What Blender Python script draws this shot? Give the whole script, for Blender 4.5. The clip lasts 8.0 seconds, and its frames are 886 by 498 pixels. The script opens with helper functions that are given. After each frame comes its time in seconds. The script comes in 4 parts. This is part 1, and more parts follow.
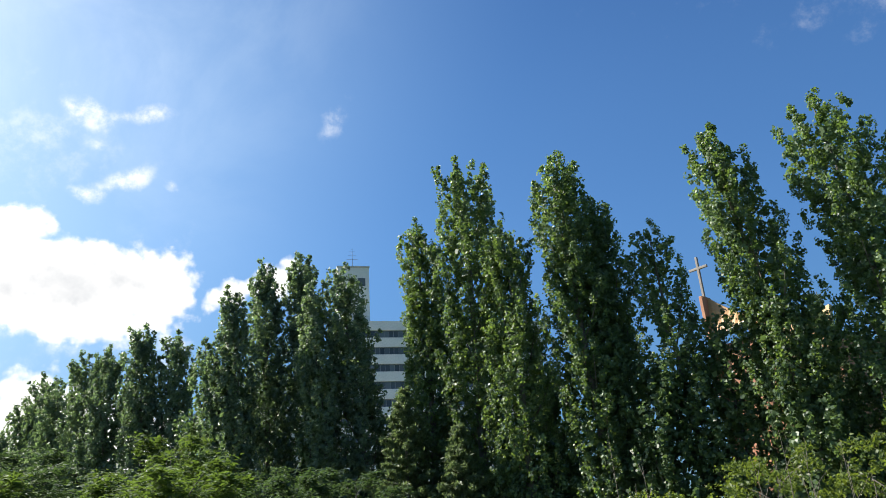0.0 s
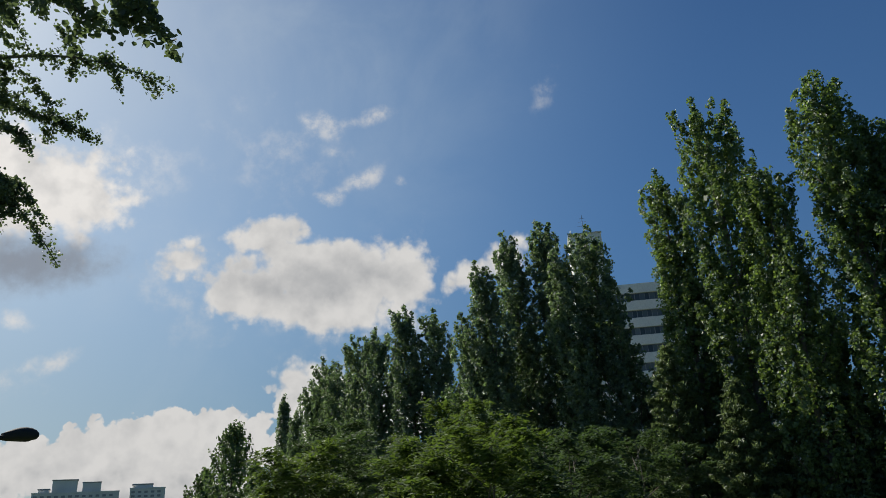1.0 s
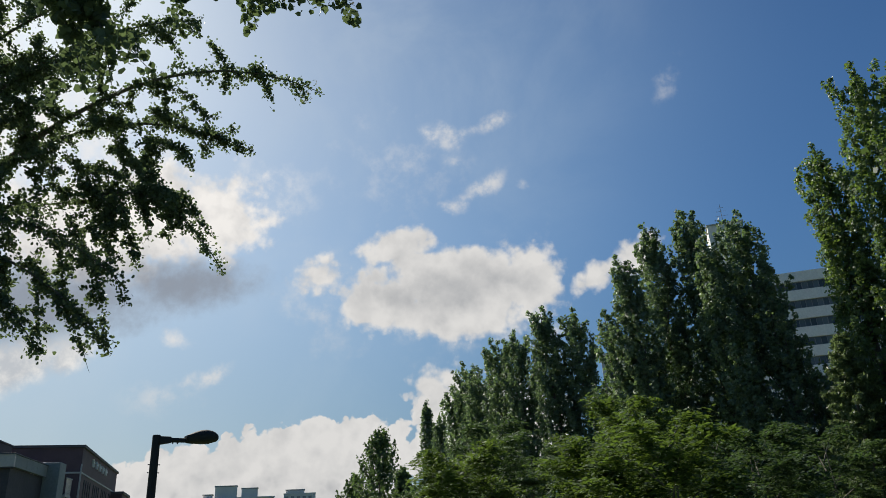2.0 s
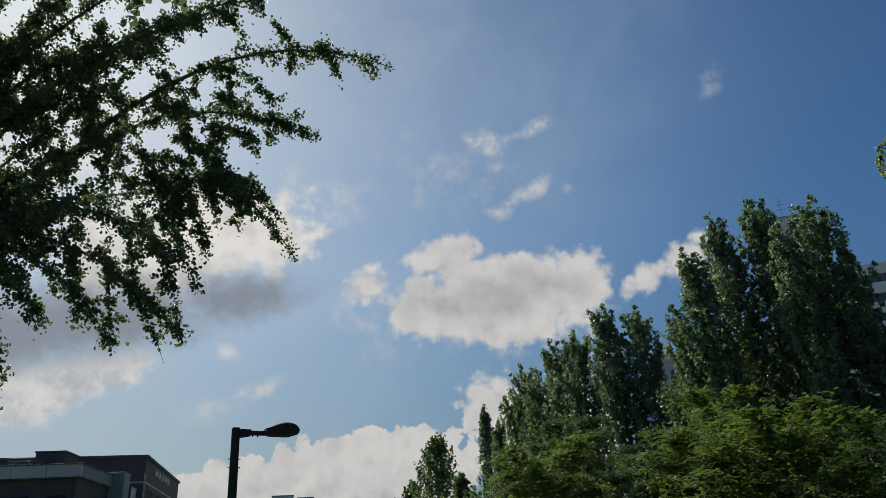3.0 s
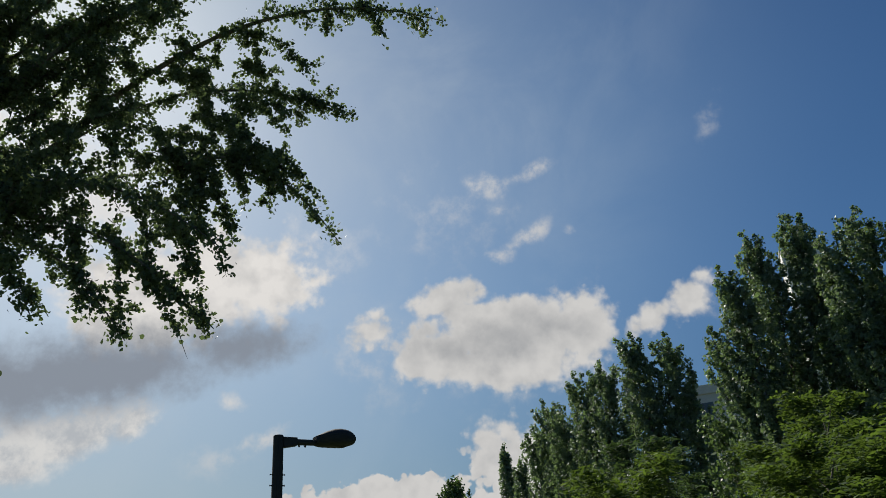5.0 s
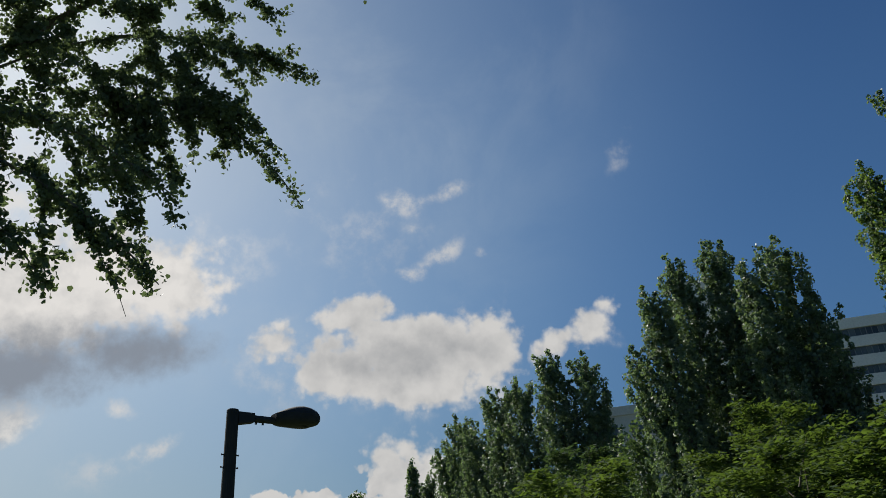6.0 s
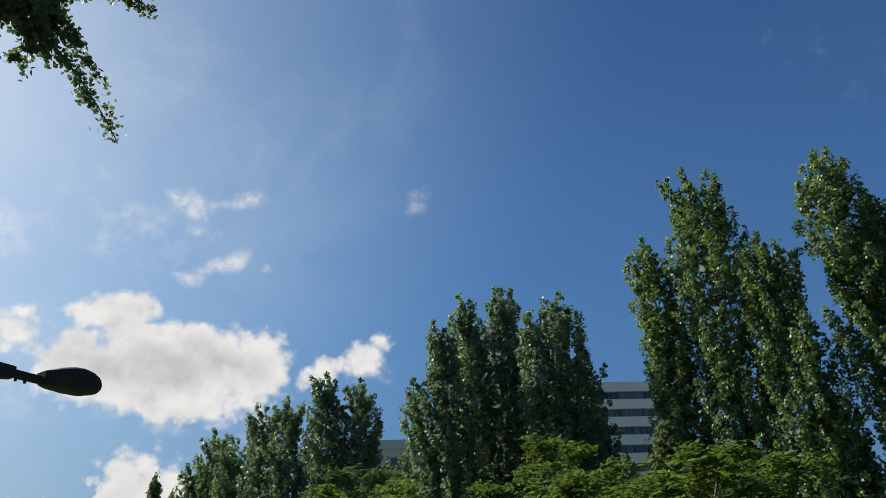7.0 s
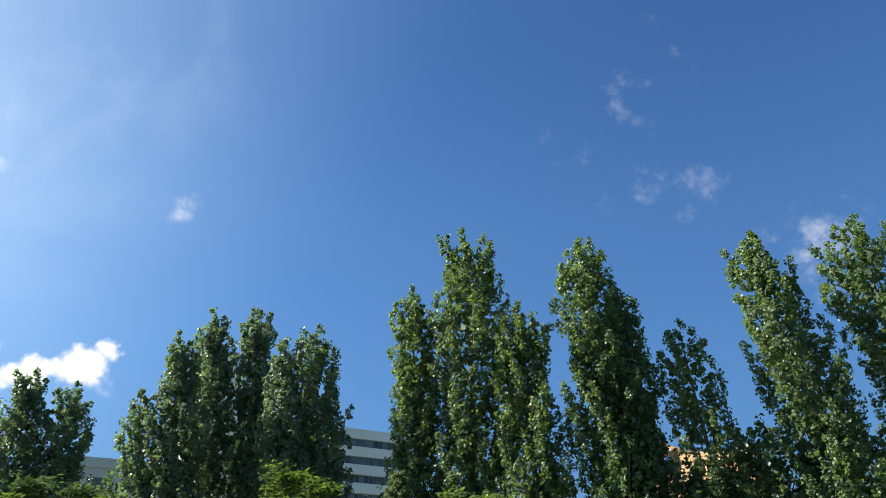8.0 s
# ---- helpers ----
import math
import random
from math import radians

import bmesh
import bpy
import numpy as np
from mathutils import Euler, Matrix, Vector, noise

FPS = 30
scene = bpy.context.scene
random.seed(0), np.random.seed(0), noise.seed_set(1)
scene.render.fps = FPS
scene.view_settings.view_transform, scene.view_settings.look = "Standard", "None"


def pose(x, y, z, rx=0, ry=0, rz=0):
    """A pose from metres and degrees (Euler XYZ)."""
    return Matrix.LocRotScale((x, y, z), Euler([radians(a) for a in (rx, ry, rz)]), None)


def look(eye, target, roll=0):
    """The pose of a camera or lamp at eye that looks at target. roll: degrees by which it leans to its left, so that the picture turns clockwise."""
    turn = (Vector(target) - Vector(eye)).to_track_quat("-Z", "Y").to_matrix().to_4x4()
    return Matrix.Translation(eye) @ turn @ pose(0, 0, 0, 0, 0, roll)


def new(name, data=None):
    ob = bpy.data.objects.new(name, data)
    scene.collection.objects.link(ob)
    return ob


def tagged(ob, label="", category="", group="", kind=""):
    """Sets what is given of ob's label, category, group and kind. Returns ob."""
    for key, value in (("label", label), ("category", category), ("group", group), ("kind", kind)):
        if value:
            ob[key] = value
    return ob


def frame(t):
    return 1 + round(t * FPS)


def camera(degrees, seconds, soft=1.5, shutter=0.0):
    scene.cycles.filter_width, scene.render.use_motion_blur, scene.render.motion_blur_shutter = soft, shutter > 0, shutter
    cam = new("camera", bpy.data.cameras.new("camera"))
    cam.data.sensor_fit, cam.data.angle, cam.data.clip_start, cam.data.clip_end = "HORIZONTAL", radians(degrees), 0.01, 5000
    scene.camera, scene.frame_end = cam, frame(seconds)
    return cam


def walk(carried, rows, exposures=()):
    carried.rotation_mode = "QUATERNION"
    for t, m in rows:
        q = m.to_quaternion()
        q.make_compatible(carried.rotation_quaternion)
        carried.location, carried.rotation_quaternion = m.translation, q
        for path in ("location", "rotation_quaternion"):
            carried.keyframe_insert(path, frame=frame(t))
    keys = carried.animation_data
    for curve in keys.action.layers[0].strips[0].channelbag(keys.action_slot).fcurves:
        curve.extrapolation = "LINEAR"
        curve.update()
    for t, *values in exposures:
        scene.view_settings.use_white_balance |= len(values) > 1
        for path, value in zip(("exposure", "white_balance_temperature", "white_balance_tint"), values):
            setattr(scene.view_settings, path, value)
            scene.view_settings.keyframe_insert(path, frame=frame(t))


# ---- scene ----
cam = camera(62.77, 8.0, soft=0.6)
walk(cam, [
    (0.0, pose(0.000, 0.000, 1.650, 112.430, 3.550, 1.460)),
    (0.5, pose(-0.475, 0.190, 1.526, 111.480, 3.490, 13.830)),
    (1.0, pose(-0.951, 0.250, 1.441, 111.330, 3.310, 20.500)),
    (1.5, pose(-1.376, 0.435, 1.405, 111.600, 3.230, 26.460)),
    (2.0, pose(-1.868, 0.655, 1.446, 112.270, 2.750, 30.980)),
    (2.2, pose(-2.119, 0.711, 1.411, 112.480, 2.530, 32.400)),
    (3.5, pose(-3.749, 1.598, 1.324, 113.690, 3.450, 36.180)),
    (4.0, pose(-4.371, 1.935, 1.291, 115.140, 3.910, 37.610)),
    (4.2, pose(-4.583, 2.114, 1.307, 115.670, 3.720, 37.790)),
    (5.5, pose(-6.318, 2.910, 1.230, 117.030, 4.170, 32.670)),
    (6.0, pose(-7.102, 3.194, 1.192, 117.390, 3.810, 27.810)),
    (6.5, pose(-7.637, 3.547, 1.156, 117.990, 3.250, 19.360)),
    (7.0, pose(-8.132, 3.968, 1.144, 118.550, 2.510, 8.520)),
    (7.5, pose(-8.487, 4.598, 1.298, 119.720, 1.630, -2.110)),
    (8.0, pose(-8.595, 5.096, 1.263, 120.980, 1.080, -13.300)),
], exposures=[(0.0, 1.32), (0.5, 0.32), (1.0, 0.28), (2.0, 0.40), (3.5, 0.02), (4.0, 0.09), (5.5, 0.17), (6.0, 0.17), (7.0, 0.60), (8.0, 1.30)])

# ---------------------------------------------------------------- sky, clouds, sun
SUN_AZ, SUN_EL = -69.0, 42.0        # degrees: azimuth from +y towards +x, height

world = bpy.data.worlds.new("sky")
scene.world = world
world.use_nodes = True
wn = world.node_tree
wn.nodes.clear()


def wire(nt, value, socket):
    if isinstance(value, bpy.types.NodeSocket):
        nt.links.new(value, socket)
    else:
        socket.default_value = value


def calc(nt, op, a, b=None, c=None, clamp=False):
    n = nt.nodes.new("ShaderNodeMath")
    n.operation, n.use_clamp = op, clamp
    for k, v in enumerate((a, b, c)):
        if v is not None:
            wire(nt, v, n.inputs[k])
    return n.outputs[0]


def ramp01(nt, v, lo, hi):
    n = nt.nodes.new("ShaderNodeMapRange")
    n.interpolation_type = "SMOOTHSTEP"
    wire(nt, v, n.inputs[0])
    n.inputs[1].default_value, n.inputs[2].default_value = lo, hi
    return n.outputs[0]


def mixed(nt, fac, a, b, blend="MIX"):
    n = nt.nodes.new("ShaderNodeMix")
    n.data_type, n.blend_type = "RGBA", blend
    wire(nt, fac, n.inputs[0])
    wire(nt, a, n.inputs[6])
    wire(nt, b, n.inputs[7])
    return n.outputs[2]


def noise_tex(nt, vec, scale, detail=4.0, rough=0.55, distort=0.0):
    n = nt.nodes.new("ShaderNodeTexNoise")
    if vec is not None:
        nt.links.new(vec, n.inputs["Vector"])
    n.inputs["Scale"].default_value, n.inputs["Detail"].default_value = scale, detail
    n.inputs["Roughness"].default_value, n.inputs["Distortion"].default_value = rough, distort
    return n.outputs


coord = wn.nodes.new("ShaderNodeTexCoord").outputs["Generated"]
split = wn.nodes.new("ShaderNodeSeparateXYZ")
wn.links.new(coord, split.inputs[0])
az0 = calc(wn, "MULTIPLY", calc(wn, "ARCTAN2", split.outputs[0], split.outputs[1]), 57.2958)
el0 = calc(wn, "MULTIPLY", calc(wn, "ARCSINE", split.outputs[2]), 57.2958)
big = wn.nodes.new("ShaderNodeSeparateColor")
wn.links.new(noise_tex(wn, coord, 11.0, 7.0, 0.6)[1], big.inputs[0])
az = calc(wn, "MULTIPLY_ADD", calc(wn, "SUBTRACT", big.outputs[0], 0.5), 2.6, az0)
el = calc(wn, "MULTIPLY_ADD", calc(wn, "SUBTRACT", big.outputs[1], 0.5), 2.2, el0)
fine = noise_tex(wn, coord, 26.0, 8.0, 0.62)[0]


place = wn.nodes.new("ShaderNodeCombineXYZ")
wire(wn, az, place.inputs[0])
wire(wn, el, place.inputs[1])


def blobs(rows):
    """Height of a bank of cloud over its rim: the greatest of soft ellipses (azimuth, elevation, half width, half height, tilt, weight)."""
    best = None
    for a, e, ra, re, tilt, w in rows:
        put = wn.nodes.new("ShaderNodeMapping")
        put.vector_type = "TEXTURE"
        wn.links.new(place.outputs[0], put.inputs["Vector"])
        put.inputs["Location"].default_value = (a, e, 0)
        put.inputs["Rotation"].default_value = (0, 0, radians(tilt))
        put.inputs["Scale"].default_value = (ra, re, 1)
        size = wn.nodes.new("ShaderNodeVectorMath")
        size.operation = "LENGTH"
        wn.links.new(put.outputs[0], size.inputs[0])
        v = calc(wn, "MULTIPLY_ADD", size.outputs["Value"], -w, w)
        best = v if best is None else calc(wn, "SMOOTH_MAX", best, v, 0.15)
    return best


heaped = blobs([
    (-33.6, 22.6, 4.2, 1.5, 7, 0.75), (-32.0, 21.3, 3.8, 1.6, 0, 0.8), (-33.0, 20.6, 2.4, 1.2, 0, 0.6), (-28.6, 19.6, 8.6, 3.2, -3, 1.0), (-22.9, 19.3, 3.2, 3.0, -7, 0.9), (-34.9, 18.1, 4.0, 2.5, -3, 0.9), (-28.2, 17.1, 7.0, 2.3, -1, 0.9),
    (-40.5, 20.2, 1.9, 1.8, -2, 0.5), (-17.6, 18.8, 2.3, 1.1, 25, 0.5), (-14.2, 20.0, 2.5, 1.5, 30, 0.6), (-12.8, 21.4, 1.1, 1.0, -11, 0.5),
    (-40.9, 5.7, 8.6, 3.7, 5, 1.5), (-37.2, 7.4, 4.6, 2.2, 2, 1.2), (-49.0, 5.4, 6.4, 2.2, 8, 1.2), (-44.9, 7.9, 1.6, 1.0, -2, 0.6), (-42.9, 8.2, 1.4, 0.9, -2, 0.6),
    (-30.2, 10.4, 3.0, 2.8, 0, 0.7), (-27.0, 8.0, 6.0, 4.0, 0, 0.9), (-53.0, 24.6, 5.2, 4.3, 4, 0.7), (-58.0, 22.5, 7.0, 4.5, 0, 0.9), (-48.8, 24.4, 5.2, 3.8, 3, 0.55)])
veil = blobs([
    (-30.0, 18.2, 13.0, 4.8, 0, 0.35), (-29.5, 31.2, 2.7, 1.25, -4, 1.1), (-24.8, 31.8, 2.4, 0.9, 15, 1.0), (-27.4, 31.3, 3.0, 0.7, 6, 0.6), (-28.6, 29.2, 1.3, 0.6, -5, 0.5), (-32.0, 29.7, 2.2, 1.0, -3, 0.4),
    (-25.9, 27.0, 2.4, 1.1, 21, 1.05), (-28.7, 25.5, 2.0, 0.7, 2, 0.85), (-27.4, 26.2, 2.4, 0.7, 20, 0.5), (-22.4, 27.0, 0.7, 0.5, -8, 0.5), (-9.4, 32.6, 2.4, 1.2, 50, 0.34),
    (-51.0, 15.4, 1.7, 0.7, -8, 0.75), (-48.4, 12.6, 2.2, 0.8, 28, 0.95), (-50.8, 12.0, 2.4, 0.7, 26, 0.7), (-51.5, 11.2, 3.2, 1.6, 14, 0.5), (-39.4, 18.3, 1.6, 0.9, -31, 0.6), (-12.8, 19.1, 1.6, 1.0, -10, 0.6),
    (-21.5, 15.5, 1.8, 0.9, 0, 0.7), (-29.0, 14.8, 2.5, 1.0, 0, 0.5),
    (31.1, 40.4, 3.0, 1.2, 15, 0.03), (37.4, 32.5, 1.8, 1.9, 0, 0.12), (33.4, 33.8, 2.8, 1.2, -10, 0.09), (44.3, 27.0, 4.5, 3.4, 0, 0.28),
    (-49.8, 24.3, 7.0, 4.4, 2, 1.0), (-47.2, 25.0, 3.8, 3.4, 2, 1.0), (-45.4, 26.8, 6.0, 3.0, 1, 0.5), (-63.0, 28.5, 10.0, 6.0, 0, 0.9), (-69.0, 31.0, 8.0, 7.0, 0, 1.1), (-57.0, 26.5, 6.0, 4.0, 0, 0.8), (-33.0, 29.0, 7.0, 4.0, 0, 0.25), (-41.0, 17.0, 4.0, 2.5, -20, 0.4), (-22.0, 14.0, 3.0, 1.0, 0, 0.6)])
shade_bank = blobs([
    (-61.3, 17.0, 12.0, 3.2, 10, 1.0), (-51.3, 19.4, 6.4, 2.4, 6, 0.9), (-66.8, 15.6, 6.5, 3.0, 5, 1.0), (-74.0, 15.5, 9.0, 4.5, 0, 1.0)])
low_bank = blobs([(-63.3, 12.3, 7.4, 2.0, 18, 0.9), (-65.1, 10.2, 3.0, 1.2, 13, 0.7), (-57.9, 13.7, 1.9, 1.4, 34, 0.8), (-71.5, 10.8, 7.5, 3.0, 15, 1.0)])
belly = blobs([(-29.9, 19.0, 7.5, 2.2, -2, 1.0), (-33.4, 18.4, 4.0, 1.8, -4, 0.8), (-25.3, 19.7, 4.4, 1.6, -11, 0.7), (-42.0, 3.6, 9.0, 2.2, 4, 0.6), (-57.0, 19.4, 7.0, 2.2, 5, 0.6)])
curl = wn.nodes.new("ShaderNodeTexVoronoi")      # rounded heads along the tops
curl.feature = "SMOOTH_F1"
curl.inputs["Scale"].default_value, curl.inputs["Smoothness"].default_value, curl.inputs["Detail"].default_value = 42.0, 0.4, 2.0
wn.links.new(coord, curl.inputs["Vector"])
heads = calc(wn, "MULTIPLY_ADD", curl.outputs["Distance"], -0.34, 0.32)

grain = calc(wn, "MULTIPLY_ADD", calc(wn, "SUBTRACT", fine, 0.5), 1.0, 0.0)
low_down = ramp01(wn, el0, 13.0, 9.5)      # the low bank stands in crisp round heads
heads = calc(wn, "MULTIPLY", heads, calc(wn, "MULTIPLY_ADD", low_down, 1.4, 1.0))
body_height = calc(wn, "ADD", calc(wn, "ADD", heaped, heads), calc(wn, "MULTIPLY", grain, 0.62))
a_heap = calc(wn, "MAXIMUM", ramp01(wn, body_height, -0.02, 0.34), calc(wn, "MULTIPLY", ramp01(wn, body_height, 0.0, 0.16), low_down))
a_veil = calc(wn, "MULTIPLY", ramp01(wn, calc(wn, "ADD", veil, grain), 0.0, 0.9), calc(wn, "MULTIPLY_ADD", ramp01(wn, fine, 0.36, 0.62), 0.68, 0.10))
a_shade = ramp01(wn, calc(wn, "ADD", shade_bank, calc(wn, "MULTIPLY", grain, 1.3)), -0.25, 0.75)
a_low = calc(wn, "MULTIPLY", ramp01(wn, calc(wn, "ADD", low_bank, grain), -0.15, 0.5), 0.95)
thick = ramp01(wn, calc(wn, "ADD", belly, calc(wn, "ADD", calc(wn, "MULTIPLY", grain, 1.6), heads)), -0.1, 0.85)

slid = wn.nodes.new("ShaderNodeVectorMath")      # billows: lit where they rise towards the sun
slid.operation = "ADD"
wn.links.new(coord, slid.inputs[0])
slid.inputs[1].default_value = (-0.010, 0.0, 0.012)
shifted = noise_tex(wn, slid.outputs[0], 26.0, 4.0, 0.5)[0]
relief = calc(wn, "MULTIPLY", calc(wn, "SUBTRACT", noise_tex(wn, coord, 26.0, 4.0, 0.5)[0], shifted), 1.35)
heap_light = calc(wn, "SUBTRACT", calc(wn, "ADD", 0.86, relief), calc(wn, "MULTIPLY", thick, 0.62), clamp=True)
SKY = 0.088
sky = wn.nodes.new("ShaderNodeTexSky")
sky.sky_type, sky.sun_disc = "NISHITA", False
sky.sun_elevation, sky.sun_rotation = radians(SUN_EL), radians(SUN_AZ)
sky.altitude, sky.air_density, sky.dust_density, sky.ozone_density = 50, 1.0, 1.0, 2.5
LIT, GREY, DARK = (6.2, 6.1, 5.95, 1), (3.6, 3.68, 3.8, 1), (2.3, 2.55, 3.0, 1)
toward = wn.nodes.new("ShaderNodeVectorMath")      # the sky is deepest across from the sun
toward.operation = "DOT_PRODUCT"
wn.links.new(coord, toward.inputs[0])
toward.inputs[1].default_value = [math.sin(radians(SUN_AZ)) * math.cos(radians(SUN_EL)), math.cos(radians(SUN_AZ)) * math.cos(radians(SUN_EL)), math.sin(radians(SUN_EL))]
deep = mixed(wn, ramp01(wn, toward.outputs[1], 0.50, 1.0), (0.362, 0.605, 0.872, 1), (1.00, 1.17, 1.25, 1))
high = mixed(wn, ramp01(wn, el0, 30.0, 48.0), (1, 1, 1, 1), (0.80, 0.84, 0.89, 1))      # darker overhead
deep = mixed(wn, 1.0, deep, high, "MULTIPLY")
clear = mixed(wn, 1.0, sky.outputs[0], deep, "MULTIPLY")
soft_top = wn.nodes.new("ShaderNodeVectorMath")      # thin haze evens out the glow round the sun
soft_top.operation = "MULTIPLY_ADD"
wn.links.new(clear, soft_top.inputs[0])
soft_top.inputs[1].default_value, soft_top.inputs[2].default_value = (0.055, 0.055, 0.055), (1, 1, 1)
evened = wn.nodes.new("ShaderNodeVectorMath")
evened.operation = "DIVIDE"
wn.links.new(clear, evened.inputs[0])
wn.links.new(soft_top.outputs[0], evened.inputs[1])
hazy = mixed(wn, ramp01(wn, el0, 24.0, 3.0), (1, 1, 1, 1), (0.80, 0.77, 0.74, 1))      # thicker air towards the horizon
colour = mixed(wn, 1.0, evened.outputs[0], hazy, "MULTIPLY")
thin = calc(wn, "MULTIPLY", ramp01(wn, noise_tex(wn, coord, 4.2, 6.0, 0.6, 0.6)[0], 0.42, 0.72), ramp01(wn, toward.outputs[1], 0.62, 0.95))
colour = mixed(wn, calc(wn, "MULTIPLY", thin, 0.24), colour, (4.7, 5.4, 6.0, 1))
colour = mixed(wn, a_low, colour, mixed(wn, ramp01(wn, fine, 0.36, 0.62), (4.5, 4.7, 4.95, 1), (6.8, 6.7, 6.5, 1)))
white = mixed(wn, ramp01(wn, toward.outputs[1], 0.80, 0.93), LIT, (7.7, 7.45, 7.15, 1))      # cloud near the sun shines through
colour = mixed(wn, a_veil, colour, white)
colour = mixed(wn, a_heap, colour, mixed(wn, heap_light, GREY, white))
colour = mixed(wn, calc(wn, "MULTIPLY", a_shade, 0.9), colour, DARK)
back = wn.nodes.new("ShaderNodeBackground")
wn.links.new(colour, back.inputs[0])
back.inputs[1].default_value = SKY
wn.links.new(back.outputs[0], wn.nodes.new("ShaderNodeOutputWorld").inputs[0])

sun = new("sun", bpy.data.lights.new("sun", "SUN"))
sun.data.energy, sun.data.angle, sun.data.color = 5.0, radians(0.6), (1.0, 0.95, 0.86)
sun_way = Vector((math.sin(radians(SUN_AZ)) * math.cos(radians(SUN_EL)), math.cos(radians(SUN_AZ)) * math.cos(radians(SUN_EL)), math.sin(radians(SUN_EL))))
sun.matrix_world = look(sun_way * 300, (0, 0, 0))


# ---------------------------------------------------------------- materials
def material(name, rough=0.6, metal=0.0):
    m = bpy.data.materials.new(name)
    m.use_nodes = True
    b = m.node_tree.nodes["Principled BSDF"]
    b.inputs["Roughness"].default_value, b.inputs["Metallic"].default_value = rough, metal
    return m, m.node_tree, b


def surface(name, colour, other, scale=3.0, rough=0.6, metal=0.0, bump=0.15, fine_scale=40.0, per_object=0.0):
    """A solid surface: two tones in broad stains, a finer grain over them, relief from the grain."""
    m, nt, b = material(name, rough, metal)
    pos = nt.nodes.new("ShaderNodeTexCoord").outputs["Object"]
    broad = noise_tex(nt, pos, scale, 5.0, 0.6)[0]
    small = noise_tex(nt, pos, fine_scale, 6.0, 0.65)[0]
    c = mixed(nt, ramp01(nt, broad, 0.32, 0.68), (*colour, 1), (*other, 1))
    c = mixed(nt, calc(nt, "MULTIPLY", ramp01(nt, small, 0.35, 0.75), 0.35), c, (*[v * 0.6 for v in other], 1))
    if per_object:
        r = nt.nodes.new("ShaderNodeObjectInfo").outputs["Random"]
        c = mixed(nt, calc(nt, "MULTIPLY", r, per_object), c, (*[v * 0.5 for v in colour], 1))
    nt.links.new(c, b.inputs["Base Color"])
    wire(nt, calc(nt, "MULTIPLY_ADD", small, 0.3, rough - 0.15), b.inputs["Roughness"])
    bn = nt.nodes.new("ShaderNodeBump")
    bn.inputs["Strength"].default_value, bn.inputs["Distance"].default_value = bump, 0.02
    nt.links.new(small, bn.inputs["Height"])
    nt.links.new(bn.outputs[0], b.inputs["Normal"])
    return m


def leafage(name, dark, light, through_light, rough=0.45, glow=0.4):
    """Leaves: each island its own tone between dark and light, some light passing through the blade."""
    m, nt, b = material(name, rough)
    r = nt.nodes.new("ShaderNodeNewGeometry").outputs["Random Per Island"]
    pos = nt.nodes.new("ShaderNodeTexCoord").outputs["Object"]
    patch = noise_tex(nt, pos, 0.6, 3.0, 0.5)[0]
    f = calc(nt, "ADD", calc(nt, "MULTIPLY", r, 0.75), calc(nt, "MULTIPLY", ramp01(nt, patch, 0.3, 0.7), 0.25))
    c = mixed(nt, f, (*dark, 1), (*light, 1))
    nt.links.new(c, b.inputs["Base Color"])
    b.inputs["Specular IOR Level"].default_value = 0.4
    t = nt.nodes.new("ShaderNodeBsdfTranslucent")
    nt.links.new(mixed(nt, f, (*[v * 0.6 for v in through_light], 1), (*through_light, 1)), t.inputs[0])
    ms = nt.nodes.new("ShaderNodeMixShader")
    ms.inputs[0].default_value = glow
    nt.links.new(b.outputs[0], ms.inputs[1])
    nt.links.new(t.outputs[0], ms.inputs[2])
    nt.links.new(ms.outputs[0], nt.nodes["Material Output"].inputs[0])
    return m


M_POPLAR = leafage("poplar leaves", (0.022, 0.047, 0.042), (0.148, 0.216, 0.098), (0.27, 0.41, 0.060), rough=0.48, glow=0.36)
# far poplars: same leaves, with haze and sky sheen put into a paler colour
M_POPLAR_FAR = leafage("far poplar leaves, haze in tone", (0.038, 0.067, 0.062), (0.192, 0.252, 0.170), (0.24, 0.36, 0.11), rough=0.45, glow=0.40)
M_GINKGO = leafage("ginkgo leaves", (0.052, 0.076, 0.050), (0.125, 0.165, 0.092), (0.16, 0.225, 0.080), rough=0.6, glow=0.40)
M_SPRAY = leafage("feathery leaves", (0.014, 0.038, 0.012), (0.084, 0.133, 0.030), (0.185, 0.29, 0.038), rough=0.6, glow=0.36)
# darkened copy of the feathery leaves: shade on those trees is in the colour
M_SHADE = leafage("shaded feathery leaves", (0.016, 0.040, 0.020), (0.068, 0.108, 0.042), (0.11, 0.19, 0.045), rough=0.6, glow=0.36)
M_BUSH = leafage("bush leaves", (0.028, 0.058, 0.014), (0.115, 0.155, 0.028), (0.24, 0.32, 0.035))
M_NEEDLE = leafage("needles", (0.060, 0.095, 0.050), (0.150, 0.190, 0.085), (0.20, 0.28, 0.09))
M_DARKLEAF = leafage("dark understorey and core fill leaves", (0.034, 0.064, 0.034), (0.100, 0.155, 0.068), (0.17, 0.27, 0.07))
M_BARK = surface("bark", (0.16, 0.14, 0.11), (0.09, 0.08, 0.065), 4.0, 0.85, bump=0.6, fine_scale=30)
M_TWIG = surface("twig bark", (0.19, 0.16, 0.125), (0.13, 0.11, 0.09), 6.0, 0.8, bump=0.3)
M_POST = surface("dark painted steel", (0.014, 0.015, 0.018), (0.022, 0.023, 0.026), 5.0, 0.82, 0.0, 0.08)
